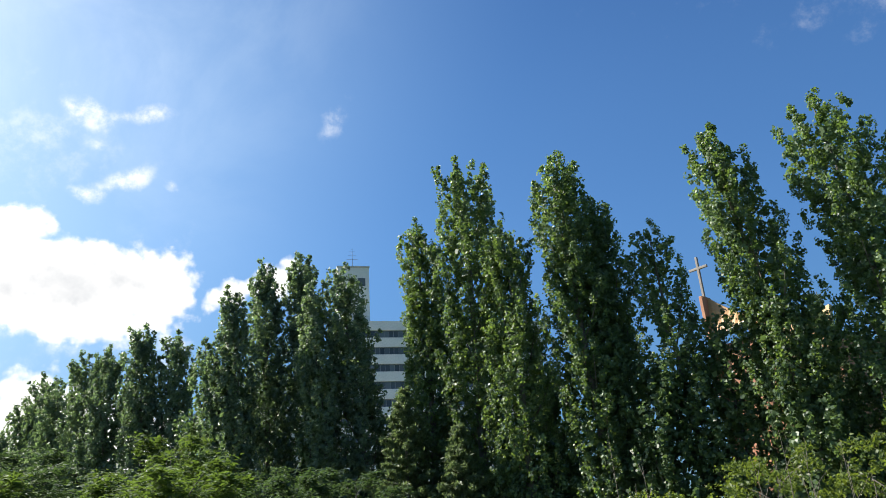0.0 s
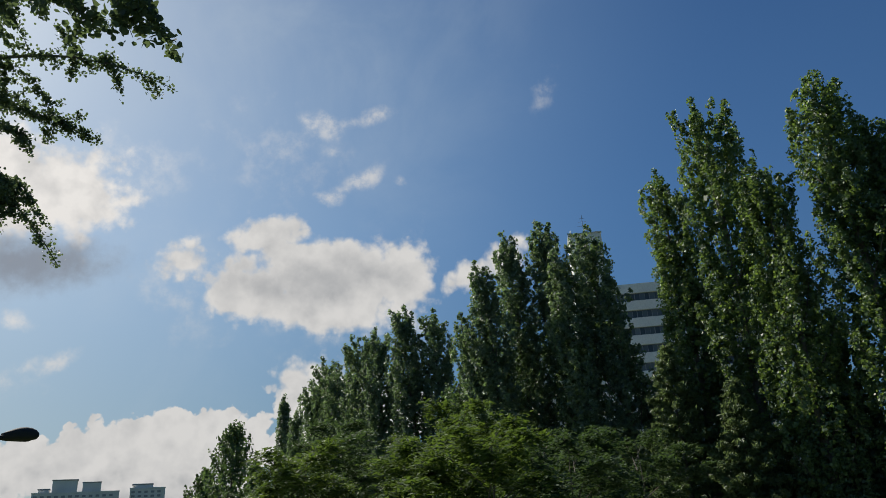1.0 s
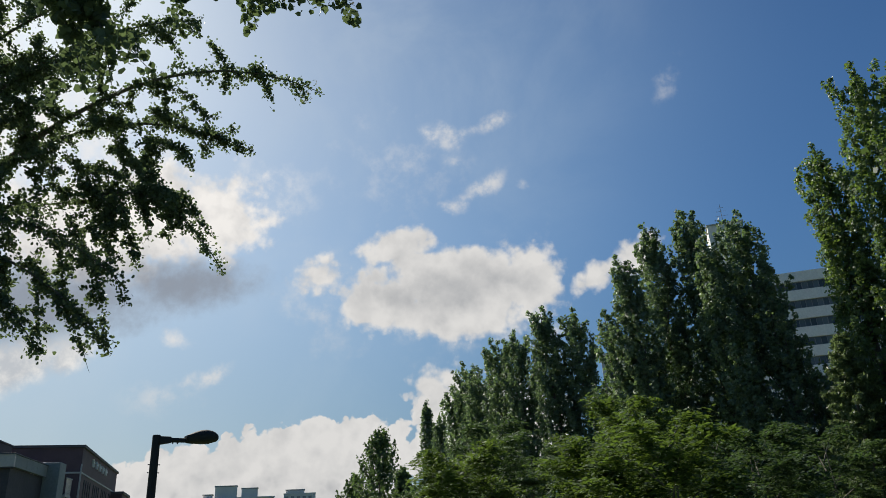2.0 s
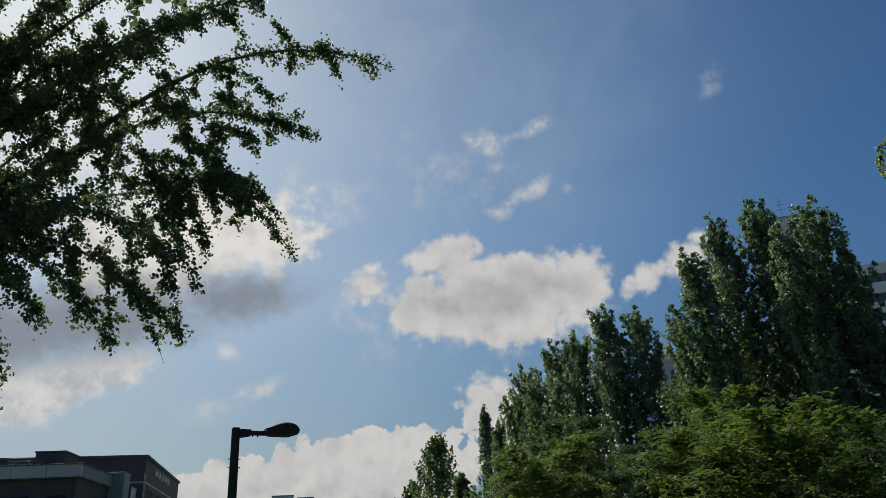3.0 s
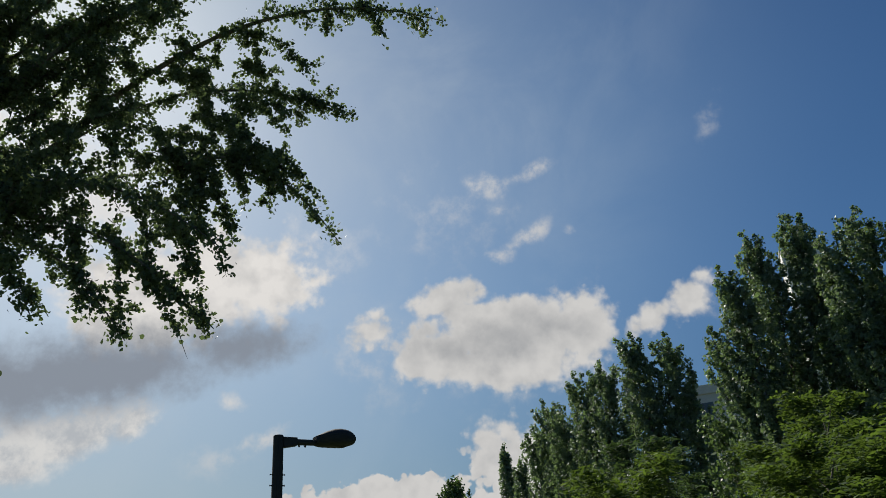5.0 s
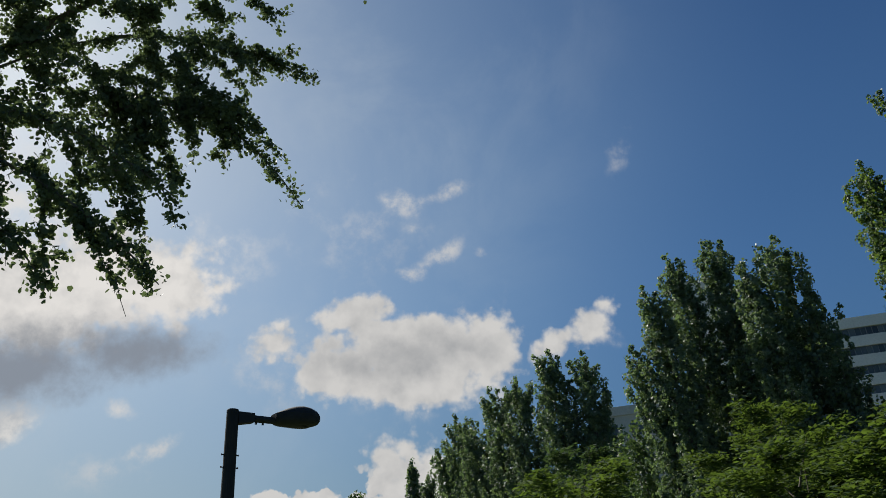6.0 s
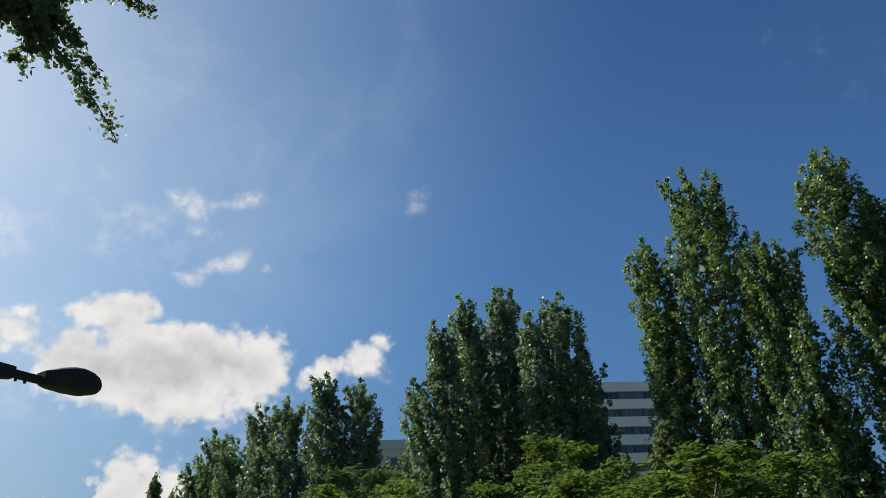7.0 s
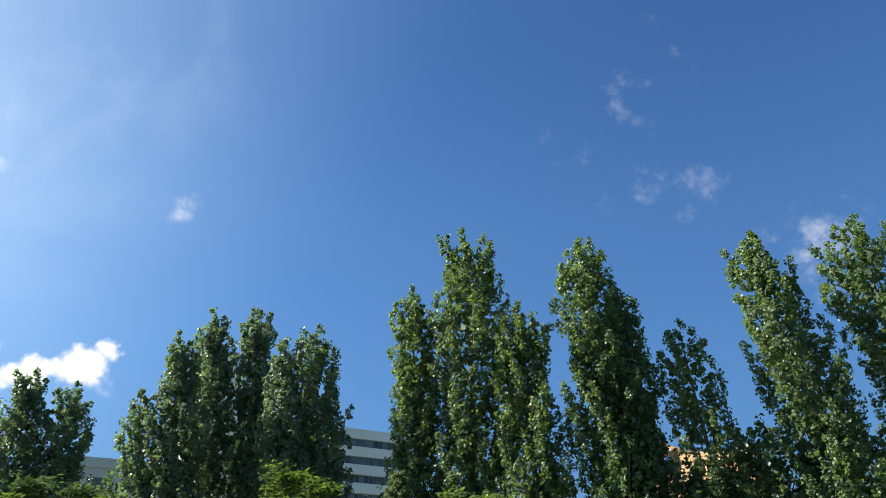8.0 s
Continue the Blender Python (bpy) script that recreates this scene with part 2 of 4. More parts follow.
M_LENS = surface("lamp glass", (0.020, 0.020, 0.022), (0.014, 0.014, 0.016), 8.0, 0.75, bump=0.02)
M_WHITE = surface("white stucco", (0.80, 0.78, 0.75), (0.72, 0.71, 0.68), 0.15, 0.7, fine_scale=3.0, bump=0.05)
M_PANEL = surface("pale parapet panel", (0.60, 0.53, 0.485), (0.50, 0.44, 0.405), 0.2, 0.65, fine_scale=4.0, bump=0.05)
M_BRICK = surface("dark brown brick", (0.142, 0.092, 0.095), (0.106, 0.070, 0.075), 0.3, 0.8, fine_scale=9.0, bump=0.3)
M_TAN = surface("ochre roof sheet", (0.46, 0.26, 0.10), (0.40, 0.22, 0.085), 0.4, 0.6, fine_scale=5.0, bump=0.05)
M_PALEWALL = surface("pale stone facing", (0.66, 0.62, 0.57), (0.58, 0.55, 0.51), 0.2, 0.8, fine_scale=4.0, bump=0.05)
# cross paint: its backlit shade is put into this darker ochre
M_CROSS = surface("ochre paint, backlit tone", (0.21, 0.18, 0.155), (0.17, 0.145, 0.125), 0.8, 0.6, bump=0.05)
M_RED = surface("orange brick", (0.42, 0.20, 0.11), (0.33, 0.15, 0.085), 0.6, 0.8, fine_scale=8.0, bump=0.2)
M_CONC = surface("pale concrete", (0.50, 0.50, 0.48), (0.42, 0.42, 0.41), 0.2, 0.75, fine_scale=4.0, bump=0.05)
M_APT = surface("far concrete", (0.30, 0.31, 0.33), (0.25, 0.26, 0.28), 0.1, 0.8, fine_scale=2.0, bump=0.05)
M_DIM = surface("dark cladding", (0.18, 0.19, 0.20), (0.14, 0.15, 0.16), 0.3, 0.7, fine_scale=4.0, bump=0.05)
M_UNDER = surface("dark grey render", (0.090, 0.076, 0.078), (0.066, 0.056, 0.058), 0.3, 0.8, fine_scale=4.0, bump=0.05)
M_FLANK = surface("grey green panel", (0.27, 0.285, 0.27), (0.22, 0.235, 0.225), 0.3, 0.7, fine_scale=4.0, bump=0.05)
# far flats' walls: distance haze is put into the pale colour
M_FAR = surface("far concrete with haze", (0.74, 0.71, 0.68), (0.66, 0.64, 0.61), 0.1, 0.8, fine_scale=2.0, bump=0.05)
M_COPE = surface("dark roof edge", (0.115, 0.105, 0.108), (0.09, 0.083, 0.087), 0.4, 0.75, fine_scale=4.0, bump=0.05)
M_SLIT = surface("dark window", (0.018, 0.019, 0.022), (0.012, 0.013, 0.015), 0.4, 0.75, bump=0.02)
M_ROOF = surface("roof felt", (0.10, 0.10, 0.11), (0.08, 0.08, 0.09), 0.5, 0.85)
M_FRAME = surface("window frame", (0.20, 0.21, 0.22), (0.15, 0.16, 0.17), 3.0, 0.5)
M_GRASS = surface("grass", (0.050, 0.085, 0.022), (0.085, 0.105, 0.035), 0.25, 0.9, bump=0.5, fine_scale=14)

M_GLASS, gnt, gb = material("window glass", 0.08)
gr = gnt.nodes.new("ShaderNodeObjectInfo").outputs["Random"]
gnt.links.new(mixed(gnt, gr, (0.035, 0.045, 0.055, 1), (0.13, 0.155, 0.17, 1)), gb.inputs["Base Color"])
gb.inputs["Specular IOR Level"].default_value = 0.35


# ---------------------------------------------------------------- mesh helpers
def raw_mesh(name, verts, faces, mat):
    me = bpy.data.meshes.new(name)
    me.from_pydata([tuple(v) for v in verts], [], faces)
    me.materials.append(mat)
    me.update()
    return me


def part(name, bm, mat, parent, label=""):
    """Links a bmesh (or a finished mesh) as one object under a thing or a part."""
    if isinstance(bm, bpy.types.Mesh):
        me = bm
    else:
        me = bpy.data.meshes.new(name)
        bm.to_mesh(me)
        bm.free()
        me.materials.append(mat)
    ob = new(name, me)
    ob.parent = parent
    return tagged(ob, label=label)


def box(bm, lo, hi, bevel=0.0):
    """An axis-aligned block from corner to corner, its edges eased by bevel."""
    r = bmesh.ops.create_cube(bm, size=1.0)
    vs = r["verts"]
    for v in vs:
        v.co = Vector([lo[k] + (v.co[k] + 0.5) * (hi[k] - lo[k]) for k in range(3)])
    if bevel:
        es = list({e for v in vs for e in v.link_edges})
        bmesh.ops.bevel(bm, geom=es, offset=bevel, segments=2, profile=0.6, affect="EDGES")
    return bm


def block(lo, hi, bevel=0.0):
    return box(bmesh.new(), lo, hi, bevel)


def tubes(paths, sides=7):
    """Tapered tubes: each path is (points, radii). Gives vertices and faces."""
    verts, faces = [], []
    for pts, radii in paths:
        pts = [Vector(p) for p in pts]
        start = len(verts)
        n = len(pts)
        for k, p in enumerate(pts):
            way = (pts[min(k + 1, n - 1)] - pts[max(k - 1, 0)]).normalized()
            a = way.cross(Vector((0.31, 0.87, 0.38)) if abs(way.z) > 0.9 else Vector((0, 0, 1))).normalized()
            b = way.cross(a)
            for s in range(sides):
                t = 2 * math.pi * s / sides
                verts.append(p + (a * math.cos(t) + b * math.sin(t)) * radii[k])
        for k in range(n - 1):
            for s in range(sides):
                i, j = start + k * sides + s, start + k * sides + (s + 1) % sides
                faces.append((i, j, j + sides, i + sides))
        faces.append(tuple(range(start + (n - 1) * sides, start + n * sides)))
        faces.append(tuple(reversed(range(start, start + sides))))
    return verts, faces


def arc(a, b, rise, n=8, side=(0, 0)):
    """Points of a bowed line from a to b: rise lifts its middle, side pushes it in plan."""
    a, b = Vector(a), Vector(b)
    mid = (a + b) / 2 + Vector((side[0], side[1], rise))
    return [a * (1 - t) ** 2 + mid * 2 * t * (1 - t) + b * t * t for t in [k / (n - 1) for k in range(n)]]


def leaves(name, rng, centres, length, width, mat, flat=0.0, fan=False, facing=None):
    """One blade for each centre, folded along its midrib. flat: how far the blades lie level; facing: the way that each tends to face."""
    c = np.asarray(centres, float)
    n = len(c)
    nor = rng.normal(size=(n, 3))
    nor /= np.linalg.norm(nor, axis=1)[:, None]
    nor = nor * (1 - flat) + np.array([0, 0, 1.0]) * flat
    if facing is not None:
        nor = nor * 0.75 + facing
    nor /= np.linalg.norm(nor, axis=1)[:, None]
    t = np.cross(nor, rng.normal(size=(n, 3)))
    t /= np.linalg.norm(t, axis=1)[:, None] + 1e-9
    b = np.cross(nor, t)
    s = rng.uniform(0.7, 1.3, size=(n, 1))
    L, W = length * s, width * s
    if fan:
        edge = [c - t * L * 0.5, c + b * W * 0.42 + t * L * 0.05, c + b * W * 0.28 + t * L * 0.45 + nor * W * 0.1, c - b * W * 0.28 + t * L * 0.45 + nor * W * 0.1, c - b * W * 0.42 + t * L * 0.05]
    else:
        edge = [c - t * L * 0.5, c + b * W * 0.5 - t * L * 0.1 + nor * W * 0.15, c + t * L * 0.5, c - b * W * 0.5 - t * L * 0.1 + nor * W * 0.15]
    k = len(edge)
    v = np.stack(edge, 1).reshape(-1, 3)
    me = bpy.data.meshes.new(name)
    me.vertices.add(k * n)
    me.vertices.foreach_set("co", v.ravel())
    me.loops.add(k * n)
    me.loops.foreach_set("vertex_index", np.arange(k * n, dtype=np.int32))
    me.polygons.add(n)
    me.polygons.foreach_set("loop_start", np.arange(0, k * n, k, dtype=np.int32))
    me.polygons.foreach_set("loop_total", np.full(n, k, dtype=np.int32))
    me.materials.append(mat)
    me.update(calc_edges=True)
    return me


def thing(name, x, y, z=0.0, turn=0.0, label="", category="", group="", kind=""):
    ob = new(name)
    ob.matrix_basis = pose(x, y, z, 0, 0, turn)
    return tagged(ob, label, category, group, kind)


def strewn(rng, pts, count, spread, low=0.2, squash=1.0):
    """Points scattered round a line, thinning to its start."""
    p = np.array([tuple(q) for q in pts])
    s = (low + (1 - low) * rng.uniform(size=count) ** 0.8) * (len(p) - 1)
    k = np.minimum(s.astype(int), len(p) - 2)
    f = (s - k)[:, None]
    return p[k] * (1 - f) + p[k + 1] * f + rng.normal(size=(count, 3)) * np.array([spread, spread, spread * squash])


# ---------------------------------------------------------------- ground
def grid_ground():
    bm = bmesh.new()
    bmesh.ops.create_grid(bm, x_segments=60, y_segments=60, size=2200)
    for v in bm.verts:
        far = v.co.length
        if far > 150:
            v.co.z = noise.noise(v.co / 400) * min(2.0, (far - 150) / 200) - 0.5
    me = bpy.data.meshes.new("ground")
    bm.to_mesh(me)
    bm.free()
    me.materials.append(M_GRASS)
    return tagged(new("ground", me), "short green grass over level ground", "ground", kind="structure")


grid_ground()


# ---------------------------------------------------------------- poplars
GIRTH = ((0, 0.06, 0.2, 0.4, 0.6, 0.75, 0.86, 0.93, 0.97, 1.0), (0.80, 0.92, 1.0, 1.0, 0.97, 0.91, 0.83, 0.74, 0.60, 0.30))


def poplar(x, y, height, width, lean=(0.0, 0.0), count=24000, leaf=0.125, seed=1, label="", thin=0.0, bare=0.03, mat=None, name="poplar_tree", group="row of poplars", plume=0.37, spire=0.0):
    """A columnar poplar: trunk, steep limbs, and a crown built of many upright plumes of clustered leaves.
    lean: how far the top stands off the foot; plume: the girth of one plume; spire: how much the head draws in to a point."""
    rng = np.random.default_rng(seed)
    tree = thing(name, x, y, 0, 0, label or "tall columnar poplar with dense green leaves, standing in a row", "tree", group)

    def axis(z):
        f = z / height
        return np.array([lean[0] * f + 0.15 * math.sin(f * 5 + seed), lean[1] * f + 0.12 * math.cos(f * 4 + seed), z])

    def reach(f):
        girth = np.interp(f, *GIRTH) * (1 - spire * max(0.0, f - 0.5) * 1.2)
        return width / 2 * girth * (1 + 0.10 * math.sin(f * 17 + seed * 1.7) + 0.07 * math.sin(f * 31 + seed))

    zs = np.linspace(0, height * 0.96, 12)
    r0 = 0.013 * height
    verts, faces = tubes([([axis(z) for z in zs], [r0 * (1 - 0.93 * z / height) * (1.35 if z == 0 else 1) for z in zs])], 9)
    part("trunk", raw_mesh("trunk", verts, faces, M_BARK), M_BARK, tree)

    n = int((1 - thin) * height * (2.6 + 1.05 * width) * 0.43 / plume)      # plumes on the whole column
    tops = np.sort(bare + (0.995 - bare) * (np.arange(n) + rng.uniform(0, 1, n)) / n)[::-1]
    tops[:4] = (1.0, 0.975, 0.955, 0.94)
    bulk = np.array([plume * rng.uniform(0.7, 1.25) for _ in range(n)])
    share = bulk / bulk.sum()
    pts, out, paths = [], [], []
    for k, f in enumerate(tops):
        phi = k * 2.399963 + rng.uniform(-0.5, 0.5) + seed
        size = bulk[k] * (0.75 if f > 0.9 else 0.92)
        far = max(0.0, reach(f) - 0.40 * size) * (rng.uniform(0.30, 1.0) ** 0.5)
        if k < 4:
            far *= 0.75
        if rng.uniform() < 0.10:
            far *= 1.2
        ray = np.array([math.cos(phi), math.sin(phi), 0])
        tall = min(f * height - 0.2, rng.uniform(2.6, 5.0) * (0.7 if f > 0.9 else 1.0))
        low = axis(f * height - tall)
        tip = axis(f * height) + ray * far
        mid = axis(f * height - tall * 0.5) + ray * far * 0.80
        s = np.linspace(0, 1, 9)[:, None]
        line = low * (1 - s) ** 2 + mid * 2 * s * (1 - s) + tip * s * s
        if k % 7 == 3 and f < 0.9:
            paths.append((line[:7], [0.05 * (1 - 0.12 * i) for i in range(7)]))
        m = max(30, int(count * share[k]))
        knots = max(8, int(tall * (1.2 + size * 9)))      # leaf clusters on the plume's skin
        u = 0.22 + 0.78 * (np.arange(knots) + rng.uniform(0, 1, knots)) / knots
        girth = size * np.interp(u, (0.2, 0.45, 0.7, 0.88, 1.0), (0.75, 1.0, 0.85, 0.58, 0.15))
        turn = rng.uniform(0, 2 * math.pi, knots)
        spine = np.stack([np.interp(u, s[:, 0], line[:, i]) for i in range(3)], 1)
        skin = np.stack([np.cos(turn), np.sin(turn), 0 * turn], 1) * (girth * rng.uniform(0.6, 1.08, knots))[:, None]
        knot = spine + skin
        pick = rng.integers(0, knots, m)
        spread = rng.uniform(0.065, 0.135, knots)[pick][:, None]
        bit = rng.normal(size=(m, 3)) * np.array([1, 1, 1.15])
        bit *= np.minimum(1.0, 1.9 / (np.linalg.norm(bit, axis=1) + 1e-6))[:, None]
        q = knot[pick] + bit * spread
        pts.append(q)
        way = skin[pick] * 1.4 + bit * spread * 2.2 + ray * far * 0.25 + np.array([0, 0, 0.12])
        out.append(way / (np.linalg.norm(way, axis=1)[:, None] + 1e-6))
    for line, radii in paths[:16]:
        verts, faces = tubes([(line, radii)], 5)
        part("limb", raw_mesh("limb", verts, faces, M_BARK), M_BARK, tree)
    c, o = np.concatenate(pts), np.concatenate(out)
    keep = c[:, 2] > 0.4
    # outsize dark leaves added as the crown's shaded core; they stop light and gaps
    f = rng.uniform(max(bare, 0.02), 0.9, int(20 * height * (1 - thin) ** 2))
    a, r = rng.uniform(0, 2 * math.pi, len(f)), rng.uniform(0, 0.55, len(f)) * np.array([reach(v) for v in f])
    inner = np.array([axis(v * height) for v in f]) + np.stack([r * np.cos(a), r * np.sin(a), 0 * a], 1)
    part("dark_core_fill", leaves("dark_core_fill", rng, inner, 0.42, 0.36, M_DARKLEAF, 0.0), M_DARKLEAF, tree)
    part("crown", leaves("crown", rng, c[keep], leaf * 1.06, leaf, mat or M_POPLAR, 0.05, facing=0.72 * o[keep]), mat or M_POPLAR, tree)
    return tree


poplar(18.9, 29.4, 20.4, 5.2, (-1.20, 0), 57500, 0.127, 11, plume=0.46, spire=-0.3)
poplar(15.4, 31.2, 20.1, 4.6, (-2.20, 0), 59000, 0.127, 12, plume=0.44)
poplar(11.05, 34.2, 16.6, 4.2, (-0.45, 0), 21500, 0.133, 13, "slighter columnar poplar with an open ragged crown", thin=0.42, spire=-0.1)
poplar(7.1, 35.6, 21.9, 4.4, (-0.55, 0), 50000, 0.133, 14, plume=0.44)
poplar(8.6, 35.8, 18.9, 3.4, (-0.35, 0), 43000, 0.133, 15, plume=0.44)
poplar(1.65, 39.8, 24.1, 5.9, (-0.35, 0), 68000, 0.133, 16, "tallest columnar poplar with a dense dark green crown", plume=0.44, spire=-0.08)
poplar(3.7, 37.3, 18.4, 4.5, (-0.40, 0), 41000, 0.133, 17, spire=0.3)
poplar(-1.2, 40.9, 20.5, 3.8, (-0.35, 0), 37500, 0.133, 18, spire=0.35)
poplar(-5.0, 43.9, 19.2, 4.4, (-1.60, 0), 41000, 0.144, 19, thin=0.12, mat=M_POPLAR_FAR)
poplar(-6.8, 42.4, 17.7, 3.3, (-1.40, 0), 28500, 0.144, 20, spire=0.3, thin=0.12, mat=M_POPLAR_FAR)
poplar(-8.6, 47.0, 21.7, 4.0, (-1.55, 0), 37500, 0.148, 21, spire=0.3, thin=0.12, mat=M_POPLAR_FAR)
poplar(-11.0, 46.3, 20.9, 4.0, (-1.55, 0), 36000, 0.148, 22, spire=0.3, thin=0.12, mat=M_POPLAR_FAR)
poplar(-12.4, 43.6, 18.0, 3.7, (-1.40, 0), 30500, 0.146, 23, spire=0.3, thin=0.12, mat=M_POPLAR_FAR)
poplar(-13.6, 44.2, 14.8, 2.8, (-1.70, 0), 15000, 0.146, 24, thin=0.3, mat=M_POPLAR_FAR)
poplar(-19.9, 54.9, 18.8, 4.5, (-1.50, 0), 30500, 0.166, 25, mat=M_POPLAR_FAR)
poplar(-22.4, 54.7, 19.6, 4.3, (-1.50, 0), 30500, 0.166, 26, spire=0.3, mat=M_POPLAR_FAR)
poplar(-26.0, 56.9, 18.7, 4.7, (-1.50, 0), 27000, 0.175, 27, mat=M_POPLAR_FAR)
poplar(-28.8, 58.3, 18.7, 4.6, (-1.50, 0), 26000, 0.177, 28, mat=M_POPLAR_FAR)
poplar(-31.9, 60.8, 16.7, 4.6, (-1.40, 0), 22500, 0.182, 32, mat=M_POPLAR_FAR)
poplar(-34.6, 63.4, 18.4, 4.7, (-1.50, 0), 23000, 0.189, 29, mat=M_POPLAR_FAR)
poplar(-36.8, 64.6, 16.5, 4.3, (-1.40, 0), 18500, 0.189, 30, mat=M_POPLAR_FAR)
poplar(-41.2, 67.1, 14.5, 3.2, (-0.20, 0), 13500, 0.185, 33, "young slim poplar at the far end of the row", spire=0.5, mat=M_POPLAR_FAR)
poplar(-44.4, 70.0, 16.7, 3.2, (-0.20, 0), 14000, 0.185, 31, "young slim poplar at the far end of the row", spire=0.6, mat=M_POPLAR_FAR)


# ---------------------------------------------------------------- broad small trees before the row
def spray_tree(name, x, y, height, spread, count, leaf, mat, seed, label, group, trunk_share=0.35, layers=17, frond=1.0, flat=0.66):
    """A small tree with arching limbs that carry level, feathery sprays of leaves."""
    rng = np.random.default_rng(seed)
    tree = thing(name, x, y, 0, 0, label, "tree", group)
    top = Vector((rng.uniform(-0.2, 0.2), rng.uniform(-0.2, 0.2), height * 0.9))
    trunk = arc((0, 0, 0), top, 0, 7, (rng.uniform(-0.2, 0.2), rng.uniform(-0.2, 0.2)))
    verts, faces = tubes([(trunk, [0.010 * height * (1.3 - 1.15 * k / 6) for k in range(7)])], 8)
    part("trunk", raw_mesh("trunk", verts, faces, M_BARK), M_BARK, tree)
    pts = []
    limbs = []
    for k in range(layers):
        f = trunk_share + (1 - trunk_share) * ((k + rng.uniform(0, 1)) / layers)
        phi = k * 2.4 + rng.uniform(-0.4, 0.4)
        dome = math.sqrt(max(0.05, 1 - ((f - 0.45) / 0.60) ** 2))
        r = spread * dome * rng.uniform(0.65, 1.05)
        start = Vector((0, 0, height * max(0.1, f - 0.22)))
        end = Vector((r * math.cos(phi), r * math.sin(phi), height * f + rng.uniform(-0.15, 0.1)))
        line = arc(start, end, 0.35 * r * 0.5, 8)
        limbs.append(line)
        m = int(count / layers)
        each = 26
        for _ in range(max(3, m // each)):
            j = 2 + int(5.99 * rng.uniform() ** 0.6)
            a = phi + rng.normal() * 0.75
            d = rng.uniform(0.35, 0.75) * frond
            s0 = line[j] + Vector((rng.normal() * 0.1, rng.normal() * 0.1, rng.normal() * 0.06))
            s1 = s0 + Vector((d * math.cos(a), d * math.sin(a), rng.uniform(-0.30, 0.04) * d))
            q = np.array([tuple(v) for v in arc(s0, s1, 0.12 * d, 6)])
            u = rng.uniform(0.0, 1.0, each) * 4.99
            i = u.astype(int)
            f2 = (u - i)[:, None]
            wide = rng.uniform(-0.17, 0.17, each) * frond * (1 - 0.11 * u)
            q = q[i] * (1 - f2) + q[i + 1] * f2
            q[:, 0] -= math.sin(a) * wide
            q[:, 1] += math.cos(a) * wide
            q[:, 2] += rng.normal(size=each) * 0.04 - np.abs(wide) * 0.35
            pts.append(q)
    for line in limbs[::2]:
        verts, faces = tubes([(line, [0.022 * (1 - 0.85 * i / 7) for i in range(8)])], 5)
        part("limb", raw_mesh("limb", verts, faces, M_BARK), M_BARK, tree)
    part("crown", leaves("crown", rng, np.concatenate(pts), leaf, leaf * 0.42, mat, flat), mat, tree)
    return tree


FRONT = "small feathery trees before the poplars"
LB = "small spreading tree with layered feathery yellow-green foliage"
LD = "small spreading tree with layered feathery foliage, shade put into its dark green"
for k, (x, y, h, s) in enumerate([(-5.7, 15.8, 3.7, 1.6), (-7.6, 17.2, 3.7, 1.4), (-7.95, 20.6, 5.1, 1.75), (-13.0, 22.6, 5.3, 1.5), (-4.9, 21.8, 4.0, 1.8), (-11.8, 18.4, 4.1, 1.4),
                               (-3.6, 26.0, 4.3, 2.0), (-6.9, 26.6, 4.7, 2.1), (-9.7, 29.7, 4.5, 1.8), (-15.0, 30.0, 5.2, 1.7), (-19.0, 34.5, 5.2, 2.2), (-24.0, 40.5, 5.0, 2.4), (-30.5, 47.0, 5.4, 2.6), (-37.5, 52.5, 5.8, 2.6)]):
    near = k < 9
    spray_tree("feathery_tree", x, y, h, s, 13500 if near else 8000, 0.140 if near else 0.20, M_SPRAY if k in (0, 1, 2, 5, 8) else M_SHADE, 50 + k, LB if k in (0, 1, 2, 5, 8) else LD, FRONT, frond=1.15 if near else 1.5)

BACK = "dark bushes under the poplars"
for k, (x, y, h, w) in enumerate([(21.2, 32.0, 11.0, 5.4), (17.4, 34.0, 11.8, 5.2), (12.7, 33.4, 11.4, 5.4), (5.6, 40.2, 11.0, 3.8), (14.6, 30.2, 7.6, 4.0), (9.6, 33.6, 9.6, 4.4),
                               (4.6, 38.6, 6.5, 3.4), (24.6, 33.0, 10.5, 5.0), (-3.9, 45.4, 9.8, 3.4), (-33.6, 63.0, 9.5, 4.2), (-42.6, 68.8, 9.5, 4.2),
                               (-50.0, 75.0, 9.0, 4.8), (1.0, 41.8, 7.0, 3.4), (7.8, 39.6, 7.0, 3.4), (-16.6, 47.0, 11.3, 3.6)]):
    poplar(x, y, h, w, (0, 0), 12000 if k < 6 else 6500, 0.18, 180 + k, "dense dark green bushy tree under the poplars", 0.0, 0.0, M_DARKLEAF, "understorey_tree", BACK)

BUSH = "sunlit bushes at the row's end"
for k, (x, y, h, s) in enumerate([(7.2, 17.6, 3.3, 1.6), (9.7, 17.2, 3.8, 1.5), (11.5, 17.8, 5.0, 1.3), (4.6, 18.6, 2.8, 1.5), (14.2, 18.5, 5.4, 1.8), (8.6, 20.5, 3.7, 1.7)]):
    spray_tree("bush", x, y, h, s, 3800, 0.12, M_BUSH, 100 + k, "loose bush with bright yellow-green leaves in the sun", BUSH, 0.15, 20, 0.9, 0.3)


